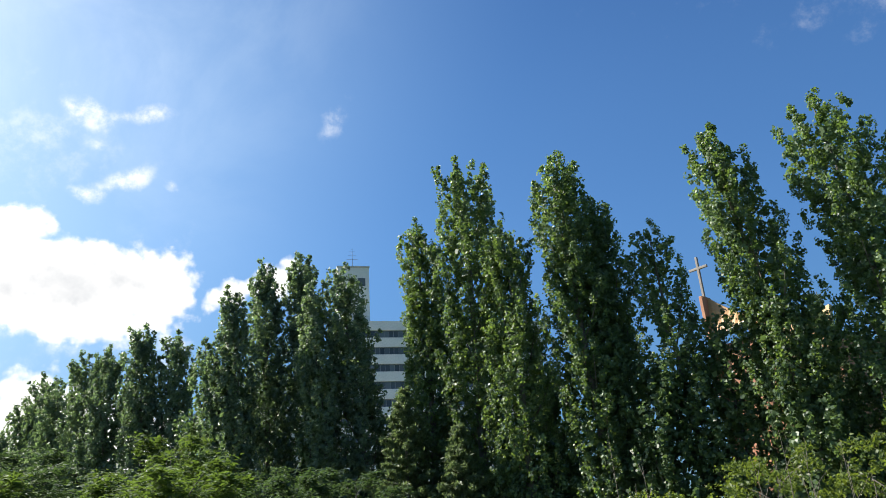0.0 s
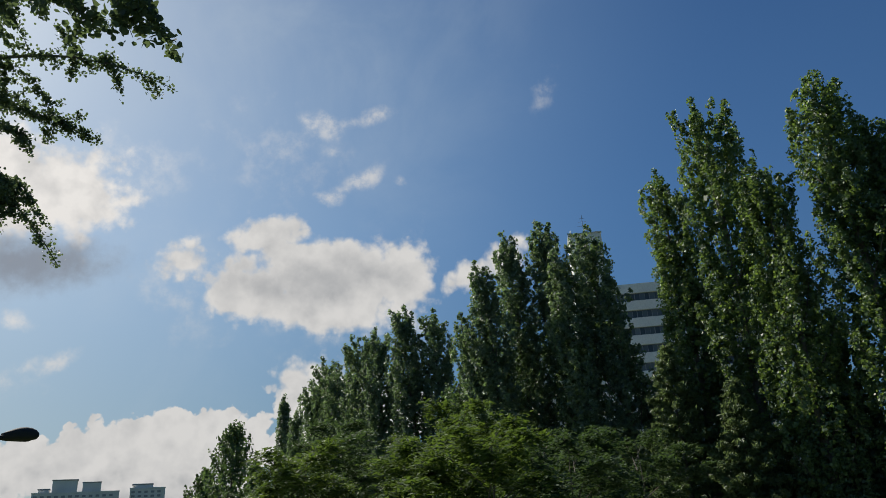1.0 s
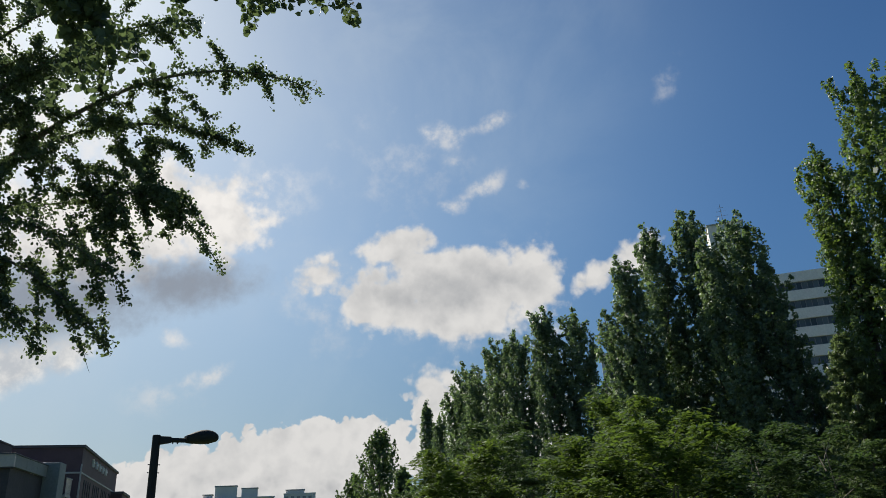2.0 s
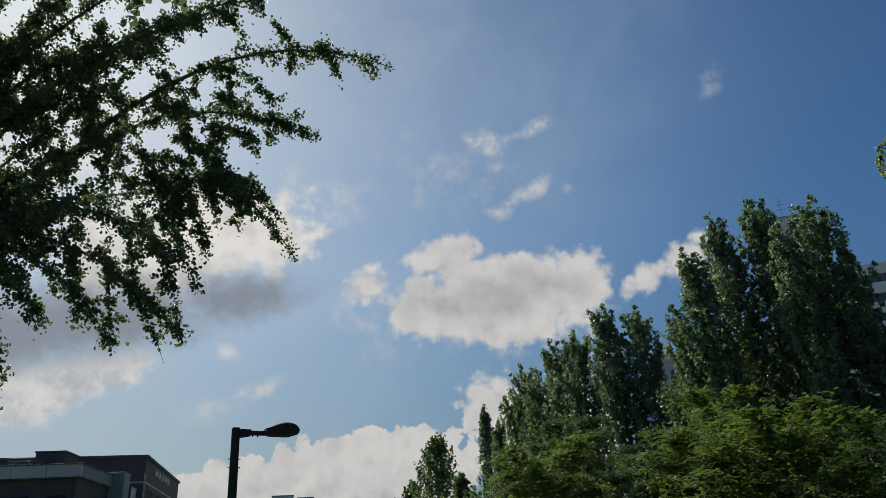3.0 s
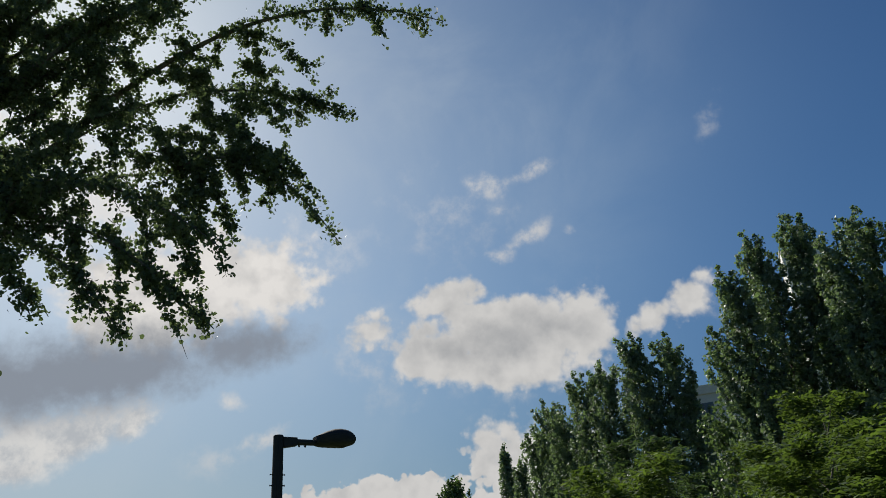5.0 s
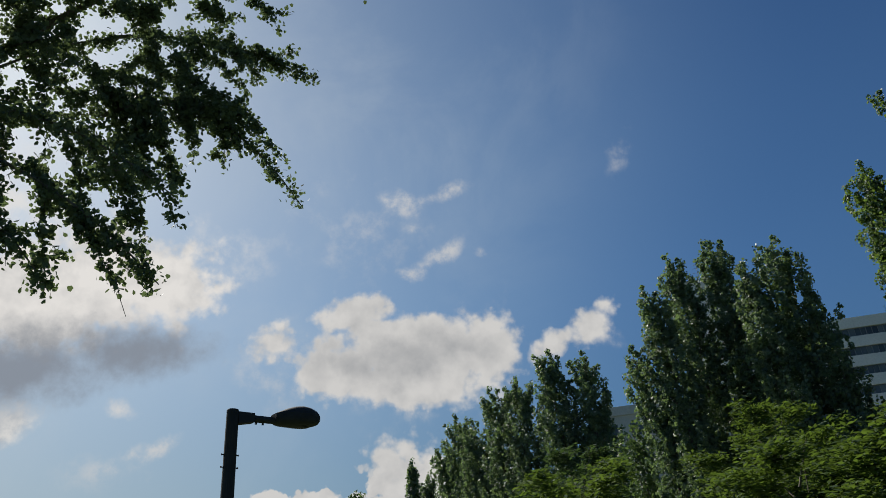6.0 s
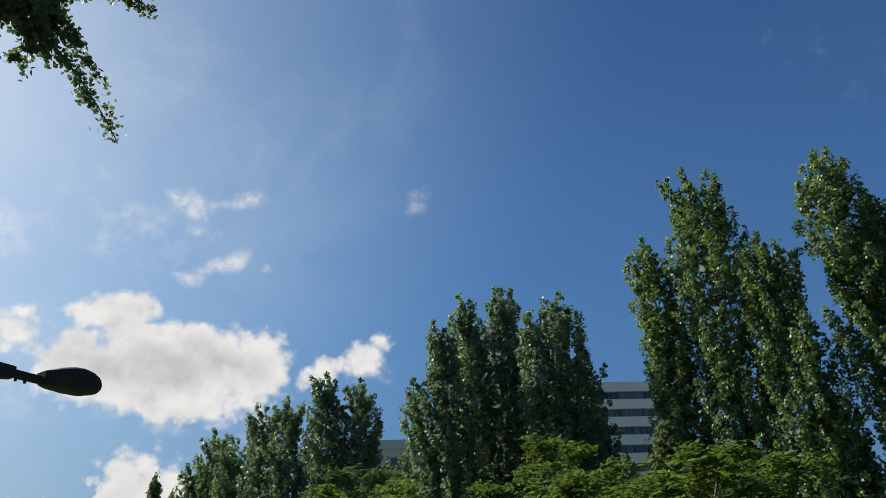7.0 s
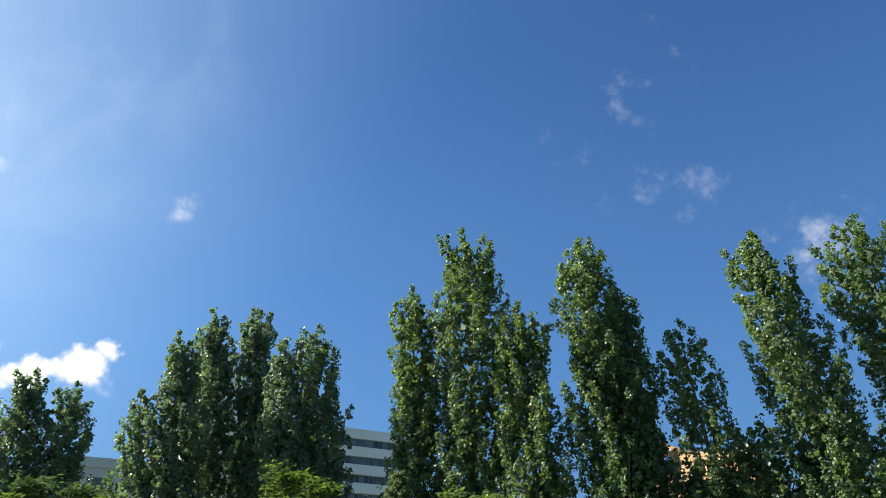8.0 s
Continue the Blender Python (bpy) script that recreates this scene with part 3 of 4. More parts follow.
def bare_shrub(x, y, height, lean, seed):
    """Dry pale stems that fork twice."""
    rng = np.random.default_rng(seed)
    shrub = thing("bare_shrub", x, y, 0, 0, "dry leafless shrub with thin pale stems", "shrub", "dry shrubs")
    for k in range(3):
        top = Vector((lean * (1 + 0.5 * k) + rng.normal() * 0.25, rng.normal() * 0.2, height * (1 - 0.14 * k)))
        stem = arc((0.06 * k, 0, 0), top, 0, 8, (rng.normal() * 0.15, 0))
        paths = [(stem, [0.013 * (1 - 0.75 * i / 7) for i in range(8)])]
        for j in (4, 5, 6):
            e = stem[j] + Vector((rng.normal() * 0.28, rng.normal() * 0.2, rng.uniform(0.2, 0.55)))
            paths.append((arc(stem[j], e, 0, 4, (rng.normal() * 0.06, 0)), [0.006, 0.005, 0.004, 0.003]))
        part("stem", raw_mesh("stem", *tubes(paths, 5), M_TWIG), M_TWIG, shrub)
    return shrub


for k, (x, y, h, l) in enumerate([(3.45, 15.6, 3.7, 0.1), (6.1, 14.8, 3.45, -0.1), (6.7, 14.6, 3.1, -0.2), (8.0, 16.0, 3.3, 0.2), (9.6, 16.4, 3.4, -0.15)]):
    bare_shrub(x, y, h, l, 160 + k)


# ---------------------------------------------------------------- slim needle trees
def needle_tree(x, y, height, width, count, seed, label):
    rng = np.random.default_rng(seed)
    tree = thing("conifer_tree", x, y, 0, 0, label, "tree")
    verts, faces = tubes([([(0, 0, height * k / 7) for k in range(8)], [0.013 * height * (1.1 - k / 7) + 0.01 for k in range(8)])], 7)
    part("trunk", raw_mesh("trunk", verts, faces, M_BARK), M_BARK, tree)
    pts = []
    n = 90
    for k in range(n):
        f = 0.12 + 0.87 * k / n
        phi = k * 2.4
        r = width / 2 * (1 - f) ** 0.75 * rng.uniform(0.6, 1.1) + 0.08
        z = f * height
        line = arc((0, 0, z), (r * math.cos(phi), r * math.sin(phi), z + rng.uniform(0.0, 0.35) * r), -0.1, 5)
        pts.append(strewn(rng, line, int(count * (1.4 - f) / n / 0.85), 0.09, 0.15, 0.9))
    part("crown", leaves("crown", rng, np.concatenate(pts), 0.24, 0.07, M_NEEDLE, 0.2), M_NEEDLE, tree)
    return tree


needle_tree(30.5, 46.0, 17.6, 4.0, 12000, 131, "slender feathery conifer with pale green needles")
needle_tree(26.5, 50.0, 17.0, 4.4, 11000, 132, "thin feathery conifer behind the poplars")
needle_tree(-2.6, 38.8, 9.8, 5.6, 28000, 133, "broad feathery conifer between two poplar clumps")
needle_tree(0.2, 37.2, 7.4, 4.8, 20000, 134, "low feathery conifer between two poplar clumps")


for k, (x, y, h, w) in enumerate([(-60.5, 83.0, 17.0, 11.5), (-66.5, 85.0, 11.5, 8.5), (-54.5, 79.0, 11.0, 6.0)]):
    poplar(x, y, h, w, (0, 0), 11000, 0.30, 140 + k, "far dark green tree with a conical crown", name="conical_tree", group="far trees", mat=M_DARKLEAF, spire=1.15)


# ---------------------------------------------------------------- ginkgo
def ginkgo(x, y, z_crown, limbs, shoots, seed):
    """A near ginkgo: limbs from the trunk to their tips, each hung with ropes of leaves on drooping side twigs."""
    rng = np.random.default_rng(seed)
    base = Vector((x, y, 0))
    tree = thing("ginkgo_tree", x, y, 0, 0, "large ginkgo with long drooping boughs of dark green fan leaves", "tree")
    verts, faces = tubes([([(0, 0, z_crown * 1.6 * k / 8) for k in range(9)], [0.26 - 0.022 * k + (0.08 if k == 0 else 0) for k in range(9)])], 12)
    part("trunk", raw_mesh("trunk", verts, faces, M_BARK), M_BARK, tree)
    for start, end, rise, twigs, hang, dens in limbs:
        a = Vector(start) - base
        b = Vector(end) - base
        line = arc(a, b, rise, 12)
        length = (b - a).length
        paths = [(line, [0.008 + 0.008 * length * (1 - i / 11) for i in range(12)])]
        pts = [strewn(rng, line, int(length * 120 * dens), 0.080, 0.0)]
        many = int(twigs * 1.3)
        for k in range(many):
            f = 0.10 + 0.88 * (k + rng.uniform(0.0, 1.0)) / many
            i = min(10, int(f * 11))
            p = line[i].lerp(line[i + 1], f * 11 - i)
            way = (line[i + 1] - line[i]).normalized()
            side = Vector((-way.y, way.x, 0)) * rng.uniform(-1.0, 1.0)
            ln = hang * rng.uniform(0.2, 1.25) * (1.12 - 0.80 * f)
            lift = rng.uniform(0.2, 0.7) if rng.uniform() < 0.25 else rng.uniform(-1.0, -0.1)
            e = p + way * ln * rng.uniform(0.2, 0.8) + side * ln * 0.6 + Vector((0, 0, ln * lift))
            tw = arc(p, e, 0.28 * ln, 6)
            paths.append((tw, [0.012 * (1 - 0.8 * j / 5) for j in range(6)]))
            pts.append(strewn(rng, tw, int(ln * 92 * dens), 0.058, 0.02))
            for _ in range(rng.integers(2, 5)):
                j = rng.integers(1, 6)
                l2 = ln * rng.uniform(0.2, 0.55)
                e2 = tw[j] + Vector((rng.normal() * 0.5, rng.normal() * 0.5, rng.uniform(-1.1, 0.2))) * l2
                t2 = arc(tw[j], e2, 0.12 * l2, 5)
                paths.append((t2, [0.005, 0.0045, 0.004, 0.0035, 0.003]))
                pts.append(strewn(rng, t2, int(l2 * 92 * dens), 0.052, 0.05))
        verts, faces = tubes(paths, 5)
        bough = part("bough", raw_mesh("bough", verts, faces, M_BARK), M_BARK, tree)
        part("foliage", leaves("foliage", rng, np.concatenate(pts), 0.066, 0.074, M_GINKGO, 0.25, True), M_GINKGO, bough)
    for start, end, rise in shoots:
        a, b = Vector(start) - base, Vector(end) - base
        line = arc(a, b, rise, 8)
        length = sum((line[i + 1] - line[i]).length for i in range(7))
        paths = [(line, [0.011 * (1 - 0.75 * i / 7) for i in range(8)])]
        pts = [strewn(rng, line, int(length * 105), 0.056, 0.0), strewn(rng, line[:5], int(length * 40), 0.085, 0.0)]
        for _ in range(int(length * 7)):
            j = rng.integers(1, 7)
            ln = rng.uniform(0.10, 0.36)
            tw = arc(line[j], line[j] + Vector((rng.normal() * 0.6, rng.normal() * 0.6, rng.uniform(-1.0, 0.5))) * ln, 0.05, 4)
            pts.append(strewn(rng, tw, int(ln * 140), 0.04, 0.1))
        shoot = part("shoot", raw_mesh("shoot", *tubes(paths, 5), M_BARK), M_BARK, tree)
        part("foliage", leaves("foliage", rng, np.concatenate(pts), 0.066, 0.074, M_GINKGO, 0.25, True), M_GINKGO, shoot)
    dry = [Vector((-13.99, 8.42, 5.14)) - base, Vector((-13.96, 8.45, 5.0)) - base, Vector((-13.93, 8.50, 4.83)) - base, Vector((-13.88, 8.56, 4.64)) - base]
    part("dry_twig", raw_mesh("dry_twig", *tubes([(dry, [0.007, 0.006, 0.005, 0.003])], 5), M_BARK), M_BARK, tree, "bare hanging twig")
    return tree


GX, GY = -21.0, 6.5
GINKGO_LIMBS = [      # the long limbs whose tips hang free: start, tip, rise, twigs, their length, leaf density
    ((-18.05, 7.59, 8.87), (-10.89, 11.24, 10.98), 3.45, 13, 0.8, 0.95),
    ((-20.8, 6.4, 6.4), (-17.95, 7.6, 8.95), 0.3, 10, 1.4, 1.1),
    ((-16.94, 9.74, 11.49), (-14.06, 12.35, 11.06), 0.75, 14, 0.75, 1.0),
    ((-18.05, 7.59, 8.87), (-16.9, 9.8, 11.49), 0.6, 8, 1.2, 1.0),
    ((-16.06, 9.26, 8.94), (-13.23, 10.93, 7.11), 1.85, 10, 0.5, 1.2),
    ((-20.0, 6.3, 7.0), (-16.0, 9.30, 8.96), 1.0, 10, 1.2, 1.1),
    ((-20.8, 6.3, 8.5), (-14.4, 9.4, 13.0), 1.8, 14, 1.6, 1.1),
    ((-18.0, 6.4, 7.6), (-13.7, 8.85, 6.4), 1.8, 14, 1.1, 1.0)]
GINKGO_LIMBS += [      # the lower and inner limbs
    ((-17.6, 6.4, 7.4), (-13.7, 8.82, 5.1), 1.5, 14, 1.1, 1.1),
    ((-17.6, 6.5, 7.2), (-14.68, 8.08, 5.0), 1.3, 12, 1.1, 1.1),
    ((-18.6, 6.2, 7.0), (-15.67, 6.81, 4.45), 1.5, 14, 1.2, 1.2),
    ((-18.6, 6.2, 7.4), (-15.5, 7.15, 5.3), 1.6, 14, 1.2, 1.2),
    ((-20.8, 6.2, 7.0), (-15.6, 8.2, 9.6), 1.4, 16, 1.5, 1.2),
    ((-20.8, 6.2, 9.5), (-15.9, 7.9, 12.2), 1.2, 16, 1.6, 1.2),
    ((-20.8, 6.2, 6.5), (-16.0, 7.2, 8.3), 1.4, 16, 1.5, 1.2),
    ((-20.8, 6.2, 6.0), (-17.5, 5.6, 5.0), 1.6, 14, 1.5, 1.2)]
GINKGO_LIMBS += [      # the upper limbs and those that reach over the path
    ((-20.8, 6.2, 9.0), (-16.9, 5.9, 10.6), 1.2, 16, 1.6, 1.2),
    ((-20.6, 6.0, 10.5), (-15.0, 5.6, 13.6), 1.6, 16, 1.8, 1.2),
    ((-17.5, 7.0, 10.5), (-13.2, 9.7, 13.0), 1.4, 14, 1.4, 1.0),
    ((-20.8, 6.0, 9.8), (-12.0, 4.9, 10.4), 1.6, 12, 1.1, 0.8),
    ((-12.0, 4.9, 10.4), (-5.9, 4.1, 6.75), 1.5, 7, 0.5, 0.35),
    ((-12.0, 4.9, 10.4), (-7.2, 3.1, 6.3), 1.2, 7, 0.6, 0.4)]
more = random.Random(5)
for k in range(8):      # the inner boughs that fill the crown
    z0 = more.uniform(5.5, 11.5)
    GINKGO_LIMBS.append(((-20.8 + more.uniform(0, 1), 6.2, z0), (more.uniform(-18.2, -15.0), more.uniform(4.6, 8.4), z0 + more.uniform(-0.8, 2.2)), more.uniform(0.4, 1.6), 17, 1.6, 1.0))
GINKGO_SHOOTS = [      # side shoots of the two upper limbs: start, tip, rise
    ((-13.85, 9.94, 11.93), (-13.93, 9.35, 12.55), 0.4), ((-12.94, 10.37, 11.77), (-13.2, 9.94, 12.52), 0.3), ((-13.07, 10.37, 11.87), (-12.95, 10.35, 11.23), 0.3),
    ((-12.44, 10.58, 11.82), (-11.92, 10.79, 10.85), 0.4), ((-12.2, 10.67, 11.75), (-12.24, 10.63, 11.99), 0.0), ((-14.74, 9.61, 11.73), (-13.47, 10.53, 10.5), 0.95),
    ((-15.01, 11.51, 11.45), (-14.35, 12.07, 11.69), -0.1), ((-15.18, 11.31, 11.51), (-14.92, 11.61, 10.97), 0.4), ((-14.79, 11.75, 11.43), (-14.57, 11.98, 10.97), 0.35),
    ((-15.58, 10.49, 11.03), (-14.8, 11.14, 10.18), 0.45), ((-16.29, 9.82, 10.63), (-15.36, 10.45, 9.37), 0.9), ((-15.64, 10.4, 10.71), (-15.23, 10.62, 9.42), 0.0)]
GINKGO_SHOOTS += [      # side shoots of the middle and lower limbs
    ((-15.6, 10.79, 11.67), (-15.41, 11.04, 11.99), 0.0), ((-15.04, 9.53, 11.87), (-15.45, 9.28, 10.73), -0.4), ((-15.51, 9.19, 11.3), (-15.57, 8.71, 12.26), -0.35), ((-14.74, 9.6, 11.84), (-14.43, 10.01, 11.09), 0.4),
    ((-14.88, 9.93, 8.84), (-14.67, 10.04, 7.92), 0.35), ((-14.37, 10.25, 8.71), (-14.23, 10.26, 7.8), 0.3), ((-15.46, 9.46, 8.86), (-15.28, 9.54, 7.92), 0.3), ((-15.55, 9.13, 8.12), (-15.03, 9.55, 7.23), 0.6),
    ((-16.77, 9.04, 10.31), (-16.11, 9.37, 9.48), 0.25), ((-17.03, 8.57, 10.06), (-16.37, 8.93, 8.99), 0.3), ((-15.11, 8.89, 7.4), (-14.01, 8.9, 5.29), 0.7), ((-15.55, 8.16, 7.07), (-14.88, 8.12, 5.18), 0.55), ((-15.0, 8.3, 6.3), (-13.98, 8.43, 4.97), 0.35),
    ((-15.38, 8.45, 7.58), (-14.79, 8.47, 6.05), 0.2), ((-15.9, 7.71, 7.03), (-15.25, 7.66, 5.56), 0.3)]
GINKGO_SHOOTS += [      # the thick bunch at the root of the drooping limb
    ((-15.29, 9.83, 9.31), (-13.48, 10.78, 7.97), 0.75), ((-15.06, 9.94, 9.27), (-14.51, 10.25, 8.82), 0.15), ((-15.57, 9.63, 9.71), (-14.81, 9.92, 7.29), 0.0), ((-15.74, 9.58, 9.72), (-15.31, 9.64, 7.54), -0.1),
    ((-15.94, 9.48, 9.59), (-15.5, 9.57, 7.84), 0.0), ((-16.05, 9.32, 9.6), (-15.72, 9.43, 8.37), 0.0), ((-15.49, 10.36, 11.27), (-15.13, 10.01, 9.3), -0.4), ((-15.95, 9.79, 10.88), (-15.37, 9.88, 9.45), 0.0),
    ((-16.51, 9.35, 9.92), (-15.36, 9.74, 9.55), 0.4), ((-16.07, 8.92, 8.6), (-15.33, 9.3, 7.08), 0.1), ((-14.33, 10.43, 8.79), (-14.13, 10.48, 8.17), 0.1), ((-15.03, 9.98, 9.23), (-14.86, 10.02, 8.43), 0.0)]
GINKGO_SHOOTS += [      # shoots hanging from the limbs over the path
    ((-5.9, 4.1, 6.75), (-4.7, 4.3, 5.41), 0.35), ((-5.5, 4.15, 6.45), (-5.06, 4.25, 5.58), 0.1), ((-6.9, 4.15, 7.2), (-5.54, 4.33, 5.79), 0.3), ((-7.6, 4.2, 7.7), (-6.49, 4.12, 6.16), 0.2),
    ((-7.21, 3.05, 6.18), (-6.33, 3.77, 5.17), 0.15), ((-7.11, 3.26, 6.04), (-6.74, 3.5, 4.99), 0.1), ((-6.84, 3.33, 6.08), (-6.48, 3.54, 4.96), 0.3), ((-7.59, 2.65, 5.95), (-7.27, 2.9, 5.12), 0.15)]
for k in range(26):      # sprays that fill the crown between the middle limbs
    u, w = more.uniform(0, 1), more.uniform(0, 1)
    p = Vector((-17.2 + 2.9 * u, 8.3 + 1.8 * u + more.uniform(-0.4, 0.4), 9.0 + 2.6 * w - 0.4 * u))
    q = p + Vector((more.uniform(0.1, 0.7), more.uniform(0.0, 0.4), more.uniform(-0.9, -0.1)))
    GINKGO_SHOOTS.append((p[:], q[:], more.uniform(0.1, 0.5)))
for k in range(4):      # and those near its top
    z0 = more.uniform(9.0, 12.0)
    GINKGO_LIMBS.append(((-19.8, 6.3, z0 - 1.5), (more.uniform(-16.5, -13.6), more.uniform(6.2, 9.2), z0 + more.uniform(0.6, 2.6)), more.uniform(0.4, 1.4), 16, 1.5, 1.1))
ginkgo(GX, GY, 6.5, GINKGO_LIMBS, GINKGO_SHOOTS, 7)


# ---------------------------------------------------------------- street lamp
def street_lamp(x, y, top, turn):
    lamp = thing("street_lamp", x, y, 0, turn, "dark steel street lamp with one short arm", "street lamp")
    prof = [(0.0, 0.11), (0.35, 0.11), (0.40, 0.085), (top - 0.6, 0.069), (top - 0.04, 0.067)]
    verts, faces = tubes([([(0, 0, z) for z, _ in prof], [r for _, r in prof])], 14)
    part("post", raw_mesh("post", verts, faces, M_POST), M_POST, lamp)
    part("base_plate", block((-0.17, -0.17, 0.0), (0.17, 0.17, 0.03), 0.006), M_POST, lamp)
    cap = [(top - 0.04, 0.068), (top - 0.014, 0.068), (top - 0.003, 0.061), (top, 0.046)]
    part("cap", raw_mesh("cap", *tubes([([(0, 0, z) for z, _ in cap], [r for _, r in cap])], 14), M_POST), M_POST, lamp)
    # the socket tapers on its underside to the thinner arm
    bm = block((0.05, -0.052, top - 0.165), (0.25, 0.052, top - 0.022), 0.016)
    for v in bm.verts:
        if v.co.z < top - 0.1 and v.co.x > 0.15:
            v.co.z += 0.032
    part("arm_socket", bm, M_POST, lamp)
    arm = part("arm", raw_mesh("arm", *tubes([([(0.15, 0, top - 0.078), (0.3, 0, top - 0.078), (0.56, 0, top - 0.074)], [0.042, 0.041, 0.040])], 12), M_POST), M_POST, lamp)
    for k in range(2):
        part("bolt", block((0.275 + 0.085 * k, -0.010, top - 0.142), (0.297 + 0.085 * k, 0.010, top - 0.112), 0.004), M_POST, arm)
    for z in (top - 0.505, top - 0.64):
        bm = bmesh.new()
        bmesh.ops.create_cone(bm, segments=16, cap_ends=True, radius1=0.0705, radius2=0.0705, depth=0.018, matrix=Matrix.Translation((0, 0, z)))
        box(bm, (-0.098, -0.006, z - 0.006), (0.098, 0.006, z + 0.006), 0.002)
        for e in (-0.1, 0.093):
            box(bm, (e, -0.009, z - 0.010), (e + 0.007, 0.009, z + 0.010), 0.002)
        part("band", bm, M_POST, lamp)
    # head: a domed shell, deep at once where the arm enters, with a flat underside and a blunt far end
    cuts = np.linspace(0, 1, 21)
    upper = np.interp(cuts, (0, 0.10, 0.25, 0.42, 0.60, 0.78, 0.92, 1.0), (0.000, 0.030, 0.072, 0.108, 0.124, 0.112, 0.078, 0.030))
    under = np.interp(cuts, (0, 0.04, 0.15, 0.5, 0.8, 0.95, 1.0), (0.090, 0.122, 0.130, 0.128, 0.108, 0.082, 0.050))
    half = np.interp(cuts, (0, 0.05, 0.2, 0.5, 0.75, 0.92, 1.0), (0.070, 0.105, 0.140, 0.168, 0.155, 0.115, 0.060))
    verts, faces, m = [], [], 24
    for k, f in enumerate(cuts):
        for a in range(m):
            c, d = math.cos(2 * math.pi * a / m), math.sin(2 * math.pi * a / m)
            lift = upper[k] * abs(d) ** 0.9 if d > 0 else -under[k] * abs(d) ** 0.6
            verts.append((0.505 + 0.585 * f, half[k] * math.copysign(abs(c) ** 0.8, c), top + 0.004 + lift))
    for k in range(len(cuts) - 1):
        faces += [(m * k + a, m * k + (a + 1) % m, m * (k + 1) + (a + 1) % m, m * (k + 1) + a) for a in range(m)]
    faces += [tuple(range(m))[::-1], tuple(m * (len(cuts) - 1) + a for a in range(m))]
    head = part("lamp_head", raw_mesh("lamp_head", verts, faces, M_POST), M_POST, lamp)
    for p in head.data.polygons:
        p.use_smooth = len(p.vertices) == 4
    bm = bmesh.new()
    bmesh.ops.create_uvsphere(bm, u_segments=24, v_segments=10, radius=1.0)
    for v in bm.verts:
        v.co = Vector((0.80 + v.co.x * 0.15, v.co.y * 0.07, top - 0.1175 + v.co.z * 0.008))
    part("lens", bm, M_LENS, head, "dark glass lens")
    return lamp


street_lamp(-12.83, 9.31, 3.50, 67.0)


# ---------------------------------------------------------------- white office block
def office(x, y, turn):
    """Thirteen storeys of white bands and ribbon windows with a lift tower and a mast. Its front is the plane y = 0."""
    W, D, H, N = 44.0, 16.0, 45.3, 13
    st = H / N
    b = thing("office_building", x, y, 0, turn, "white office block with ribbon windows and a roof tower", "building")
    part("core_wall", block((-W / 2 + 0.5, 0.55, 0), (W / 2 - 0.5, D, H - 0.4)), M_CONC, b)
    part("roof", block((-W / 2, 0.3, H - 0.4), (W / 2, D, H - 0.1)), M_ROOF, b)
    band = block((-W / 2, 0, 0), (W / 2, 0.5, st * 0.56), 0.03)
    me = bpy.data.meshes.new("spandrel")
    band.to_mesh(me)
    band.free()
    me.materials.append(M_WHITE)
    for k in range(N + 1):
        ob = part("spandrel", me, M_WHITE, b)
        ob.location = (0, 0, k * st - st * 0.56 if k else 0)
    ws = st * 0.44
    n = 15
    ww = (W - 1.2) / n
    fr = bmesh.new()
    box(fr, (0, 0.34, 0), (0.14, 0.5, ws))
    box(fr, (0.14, 0.36, 0), (ww, 0.5, 0.10))
    box(fr, (0.14, 0.36, ws - 0.10), (ww, 0.5, ws))
    box(fr, (ww * 0.36, 0.37, 0.10), (ww * 0.36 + 0.07, 0.5, ws - 0.10))
    box(fr, (ww * 0.70, 0.37, 0.10), (ww * 0.70 + 0.07, 0.5, ws - 0.10))
    frame_me = bpy.data.meshes.new("window")
    fr.to_mesh(frame_me)
    fr.free()
    frame_me.materials.append(M_FRAME)
    panes = []
    for lo, hi in ((0.14, 0.36 * ww), (0.36 * ww + 0.07, 0.70 * ww), (0.70 * ww + 0.07, ww)):
        pb = block((lo, 0.43, 0.10), (hi, 0.46, ws - 0.10))
        pm = bpy.data.meshes.new("pane")
        pb.to_mesh(pm)
        pb.free()
        pm.materials.append(M_GLASS)
        panes.append(pm)
    for k in range(N):
        for i in range(n):
            w = part("window", frame_me, M_FRAME, b)
            w.location = (-W / 2 + 0.6 + i * ww, 0, k * st)
            for pm in panes:
                part("pane", pm, M_GLASS, w)
    # roof tower
    tower = part("roof_tower", block((TX0, 2.0, H - 0.2), (TX1, 9.0, H + 12.4), 0.05), M_WHITE, b)
    part("tower_window", block((TX1 - 2.4, 1.93, H + 8.2), (TX1 - 0.8, 2.05, H + 10.0), 0.02), M_GLASS, tower)
    part("coping", block((TX0 - 0.15, 1.85, H + 12.4), (TX1 + 0.15, 9.15, H + 12.7), 0.03), M_CONC, tower)
    mast = [([(TX1 - 3.2, 5, H + 12.4), (TX1 - 3.2, 5, H + 18.0)], [0.07, 0.04])]
    for z, s in ((15.4, 1.2), (16.4, 0.9), (17.2, 0.6)):
        mast.append(([(TX1 - 3.2 - s, 5, H + z), (TX1 - 3.2 + s, 5, H + z)], [0.03, 0.03]))
    part("mast", raw_mesh("mast", *tubes(mast, 6), M_FRAME), M_FRAME, tower)
    return b


TX0, TX1 = -21.0, -14.4
office(-1.5, 145.0, 13.0)


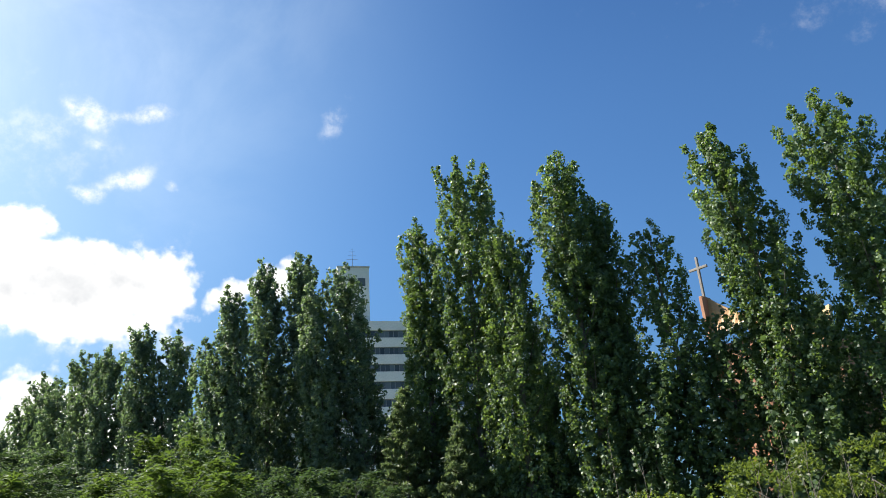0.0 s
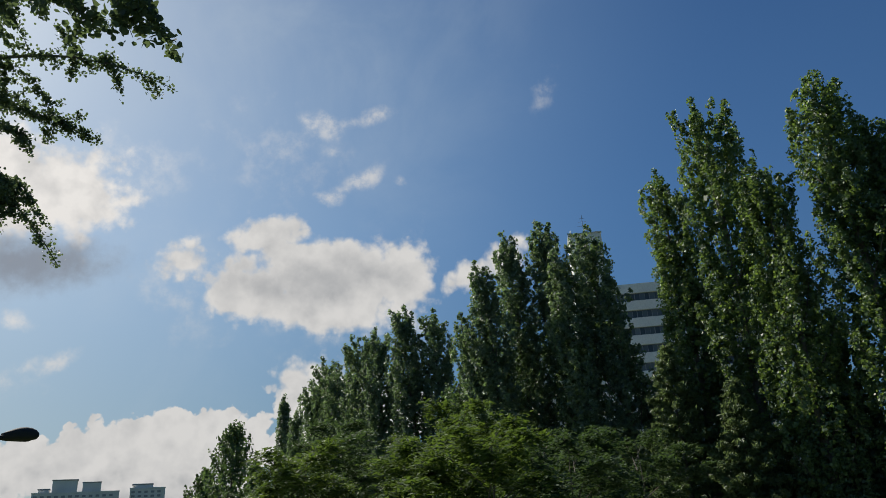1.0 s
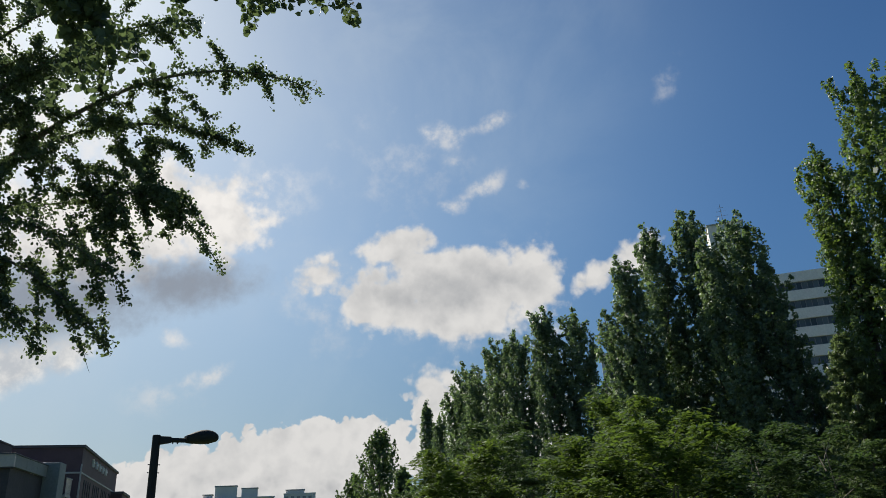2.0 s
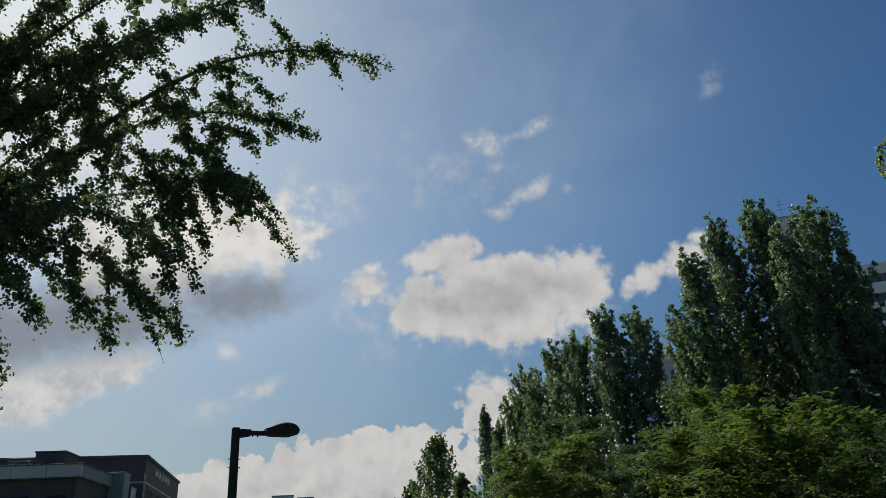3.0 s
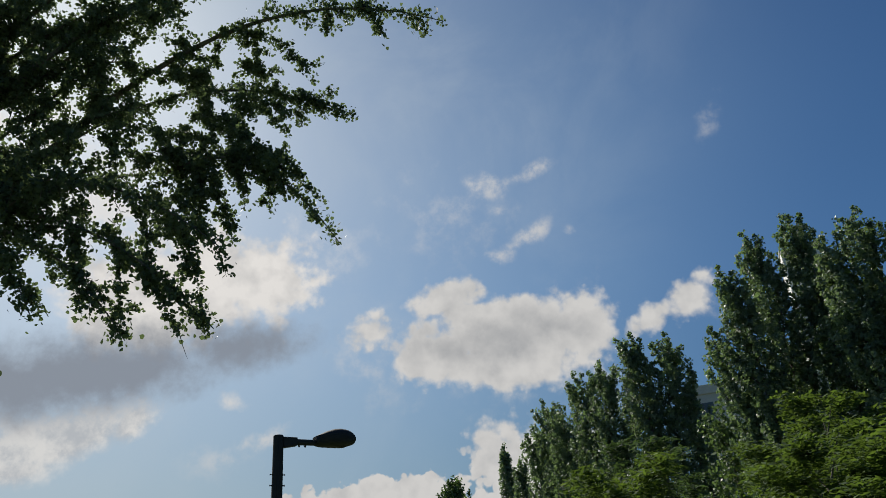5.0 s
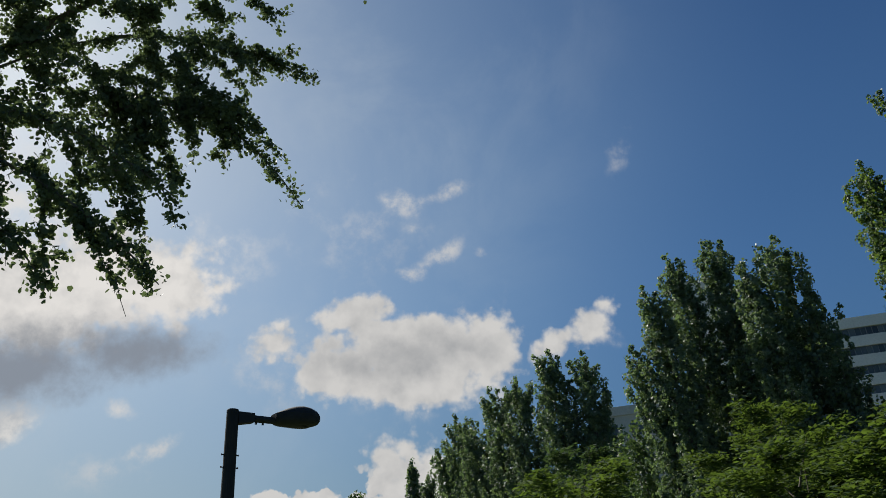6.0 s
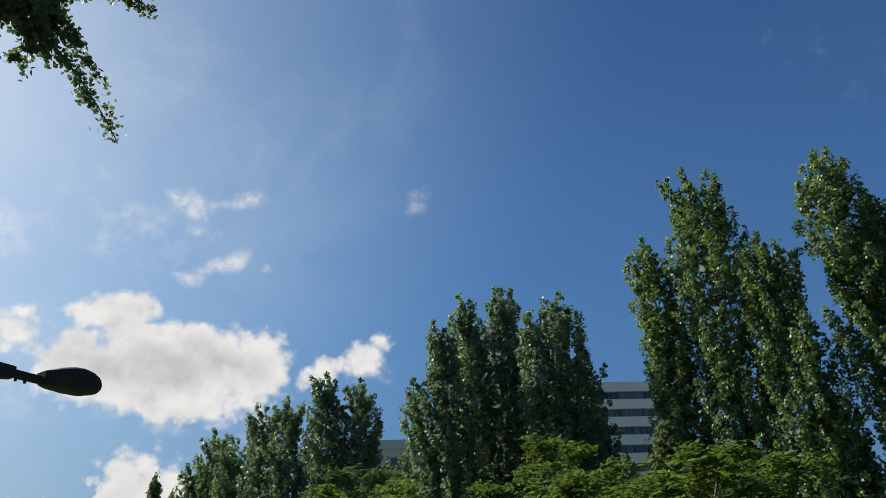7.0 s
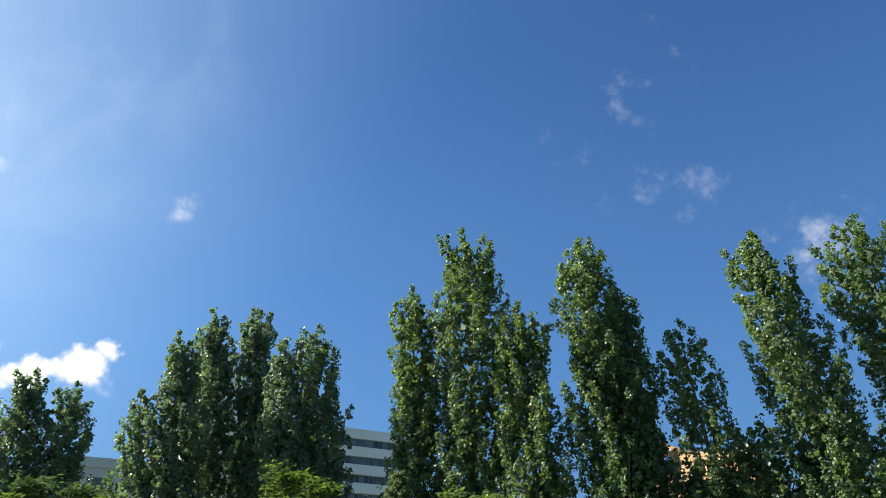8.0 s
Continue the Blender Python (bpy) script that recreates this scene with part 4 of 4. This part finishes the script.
def grey_block(x, y, turn, w, d, h, label, mat):
    b = thing("low_building", x, y, 0, turn, label, "building")
    part("wall", block((-w / 2, 0, 0), (w / 2, d, h), 0.05), mat, b)
    part("parapet", block((-w / 2 - 0.2, -0.2, h - 0.9), (w / 2 + 0.2, 0.1, h + 0.3), 0.04), mat, b)
    for k in range(int(h / 3.4)):
        for i in range(int(w / 4)):
            part("window", block((-w / 2 + 1 + i * 4, -0.04, 1.0 + k * 3.4), (-w / 2 + 3.4 + i * 4, 0.06, 2.6 + k * 3.4), 0.02), M_GLASS, b)
    return b


grey_block(-24.5, 100.0, 12.0, 18.0, 12.0, 25.0, "pale grey block glimpsed between the poplars", M_PALEWALL)


# ---------------------------------------------------------------- church
def church(x, y, turn):
    """A brick church with an ochre sheet roof that sags between two raised ends, and a cross on its tall corner."""
    c = thing("church", x, y, 0, turn, "brick church with an ochre sheet roof and a slim cross", "church")
    part("wall", block((0.4, 0.6, 0), (4.6, 12, 18.2), 0.05), M_RED, c)
    part("wall", block((4.6, 0.75, 0), (11.2, 12, 17.2), 0.05), M_RED, c)
    verts, faces = [], []
    n = 20
    for k in range(n + 1):
        f = k / n
        px = 11.4 * f
        topz = 23.4 - 11.0 * f + 6.9 * f * f
        lowz = 18.6 + 2.6 * f if f < 0.4 else 16.6
        for py, pz in ((0.0, lowz), (0.9, topz), (1.4, topz), (0.6, lowz)):
            verts.append((px, py, pz))
    for k in range(n):
        for s in range(4):
            a, b = 4 * k + s, 4 * k + (s + 1) % 4
            faces.append((a, b, b + 4, a + 4))
    faces += [(3, 2, 1, 0), tuple(4 * n + s for s in range(4))]
    part("roof", raw_mesh("roof", verts, faces, M_TAN), M_TAN, c)
    # brown block added for the shade where the roof's far end turns away
    part("roof_end_shade", block((8.1, -0.06, 15.4), (11.3, 0.88, 17.7), 0.03), M_RED, c, "roof's far end, its shade put into a brown block")
    part("corner_pier", block((-0.12, -0.1, 0), (0.22, 1.5, 23.3), 0.04), M_RED, c)
    trim = [arc((0, -0.08, 18.55), (4.4, -0.08, 19.65), 0.1, 8)]
    part("trim", raw_mesh("trim", *tubes([(trim[0], [0.12] * 8)], 6), M_WHITE), M_WHITE, c)
    bm = block((-0.05, 0.47, 23.2), (0.19, 0.71, 27.6), 0.03)
    box(bm, (-0.95, 0.48, 26.25), (1.1, 0.70, 26.5), 0.03)
    part("cross", bm, M_CROSS, c, "slim pale ochre cross")
    return c


church(25.3, 69.5, -50.0)


# ---------------------------------------------------------------- brown brick hall, its pale neighbour, far flats
def brick_hall(x, y, turn):
    """Front along local +x (the lettered side) and local -y ... the corner nearest the road is the origin."""
    h = 15.6
    b = thing("brick_building", x, y, 0, turn, "dark brown brick building with a flat roof and pale trim", "building")
    part("wall", block((0, 0, 0), (33, 26, h - 0.2), 0.03), M_BRICK, b)
    part("coping", block((-0.25, -0.25, h - 0.2), (33.2, 26.2, h + 0.15), 0.05), M_COPE, b)
    for z in (h - 3.4, h - 7.2, h - 11.0):
        part("trim", block((-0.12, -0.12, z), (33.1, 26.1, z + 0.22), 0.03), M_CONC, b)
    for k in range(3):
        for i in range(16):
            left = 3.0 + 1.6 * i + 1.2 * (i // 4)
            part("window", block((left, -0.06, h - 6.8 - 3.8 * k), (left + 0.6, 0.05, h - 3.9 - 3.8 * k), 0.02), M_SLIT, b)
    part("corner_pipe", block((-0.12, -0.12, 0), (0.06, 0.06, h - 2.2), 0.03), M_CONC, b, "pale rain pipe")
    for i in range(5):
        bar = block((7.6 + 3.0 * i, -0.22, h - 1.75), (7.85 + 3.0 * i, 0.02, h - 0.75), 0.03)
        box(bar, (8.4 + 3.0 * i, -0.22, h - 1.75), (8.65 + 3.0 * i, 0.02, h - 0.9), 0.03)
        box(bar, (7.7 + 3.0 * i, -0.2, h - 1.3), (9.0 + 3.0 * i, 0.02, h - 1.1), 0.03)
        part("sign_bar", bar, M_WHITE, b, "white unreadable sign character")
    return b


brick_hall(-90.4, 59.6, 136.6)


def pale_wing(x, y, turn):
    """Local -x runs along the panelled front, local +y along the flank towards the brick hall."""
    top = 12.28
    b = thing("pale_building", x, y, 0, turn, "low building with a pale panelled parapet before the brick hall", "building")
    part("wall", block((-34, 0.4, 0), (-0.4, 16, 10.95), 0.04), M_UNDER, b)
    for i in range(10):
        part("panel", block((-3.4 * i - 3.36, 0.0, 10.95), (-3.4 * i, 0.4, top - 0.12), 0.02), M_PANEL, b)
    for i in range(3):
        part("flank_panel", block((-0.4, 0.42 + 3.6 * i, 10.95), (0.0, 0.42 + 3.6 * i + 3.56, top - 0.12), 0.02), M_FLANK, b, "greyer panel")
    part("coping", block((-34.1, -0.08, top - 0.12), (0.08, 0.5, top), 0.03), M_COPE, b)
    part("coping", block((-0.5, 0.5, top - 0.12), (0.08, 11.3, top), 0.03), M_COPE, b)
    # dark strip added as the shadow that the panels cast on the wall
    part("overhang_shade", block((-34.0, 0.05, 10.80), (-0.05, 0.42, 10.945), 0.01), M_UNDER, b)
    for i in range(9):
        part("window", block((-3.6 * i - 3.0, 0.33, 6.4), (-3.6 * i - 1.2, 0.46, 9.2), 0.02), M_SLIT, b)
    part("pier", block((-1.2, 11.3, 0), (1.3, 13.8, 12.6), 0.05), M_FLANK, b)
    balcony = part("balcony", block((0.3, 13.85, 8.9), (1.6, 16.2, 9.2), 0.03), M_CONC, b)
    for i in range(6):
        part("baluster", block((1.48, 13.95 + 0.4 * i, 9.2), (1.56, 14.03 + 0.4 * i, 11.0)), M_CONC, balcony)
    part("handrail", block((1.46, 13.85, 11.0), (1.6, 16.2, 11.12), 0.02), M_CONC, balcony)
    # roof plant: a louvred box with a fan unit before the stair head
    plant = part("roof_plant", block((-9.6, 5.6, 10.9), (-6.6, 8.6, 13.75), 0.1), M_UNDER, b)
    for i in range(4):
        part("louvre", block((-9.4, 5.50, 12.5 + 0.28 * i), (-6.8, 5.62, 12.62 + 0.28 * i), 0.02), M_DIM, plant)
    duct = part("roof_duct", block((-8.6, 4.7, 10.9), (-6.9, 5.45, 13.35), 0.05), M_DIM, b, "grey air unit")
    part("fan_grille", block((-8.4, 4.64, 12.6), (-7.1, 4.72, 13.2), 0.03), M_UNDER, duct)
    part("stair_head", block((-8.0, 8.8, 10.9), (-4.8, 13.5, 14.75), 0.1), M_UNDER, b)
    part("stair_coping", block((-8.1, 8.7, 14.75), (-4.7, 13.6, 14.9), 0.03), M_COPE, b)
    return b


pale_wing(-77.57, 43.65, 42.5)


def annex(x, y, turn):
    b = thing("brick_annex", x, y, 0, turn, "small dark brick annex beyond the brick hall", "building")
    part("wall", block((0, 0, 0), (9, 7, 11.8), 0.05), M_BRICK, b)
    part("coping", block((-0.2, -0.2, 11.8), (9.2, 7.2, 12.2), 0.05), M_COPE, b)
    part("window", block((1.0, -0.08, 7.6), (2.6, 0.05, 10.4), 0.02), M_GLASS, b)
    return b


annex(-110.0, 80.5, 136.6)


def flats(x, y, turn, w, h, heads):
    """heads: the stair heads on the roof, as (middle, width, height)."""
    b = thing("apartment_block", x, y, 0, turn, "far pale grey apartment block with stair heads on its roof", "building", "far apartment blocks")
    part("wall", block((-w / 2, 0, 0), (w / 2, 13, h), 0.1), M_FAR, b)
    part("parapet", block((-w / 2 - 0.3, -0.3, h), (w / 2 + 0.3, 0.2, h + 0.9), 0.05), M_FAR, b)
    for mid, wide, tall in heads:
        head = part("stair_head", block((mid - wide / 2, 3, h), (mid + wide / 2, 11, h + tall), 0.1), M_FAR, b)
        part("coping", block((mid - wide / 2 - 0.4, 2.6, h + tall), (mid + wide / 2 + 0.4, 11.4, h + tall + 0.7), 0.05), M_APT, head)
    pm = bpy.data.meshes.new("window")
    pb = block((0, -0.15, 0), (2.4, 0.05, 1.5), 0.05)
    pb.to_mesh(pm)
    pb.free()
    # grey instead of dark glass: haze is put into the windows' tone too
    pm.materials.append(M_APT)
    for k in range(4):
        for i in range(int(w / 4.4)):
            o = part("window", pm, M_APT, b)
            o.location = (-w / 2 + 1 + i * 4.4, 0, h - 2.9 - 2.9 * k)
    return b


flats(-432.8, 418.2, 44, 56, 42.5, [(-8.0, 16, 9.0), (9.5, 12, 7.0), (-21.0, 7, 3.0)])
flats(-398.7, 450.7, 42, 24, 44.0, [(-3.5, 14, 3.2)])
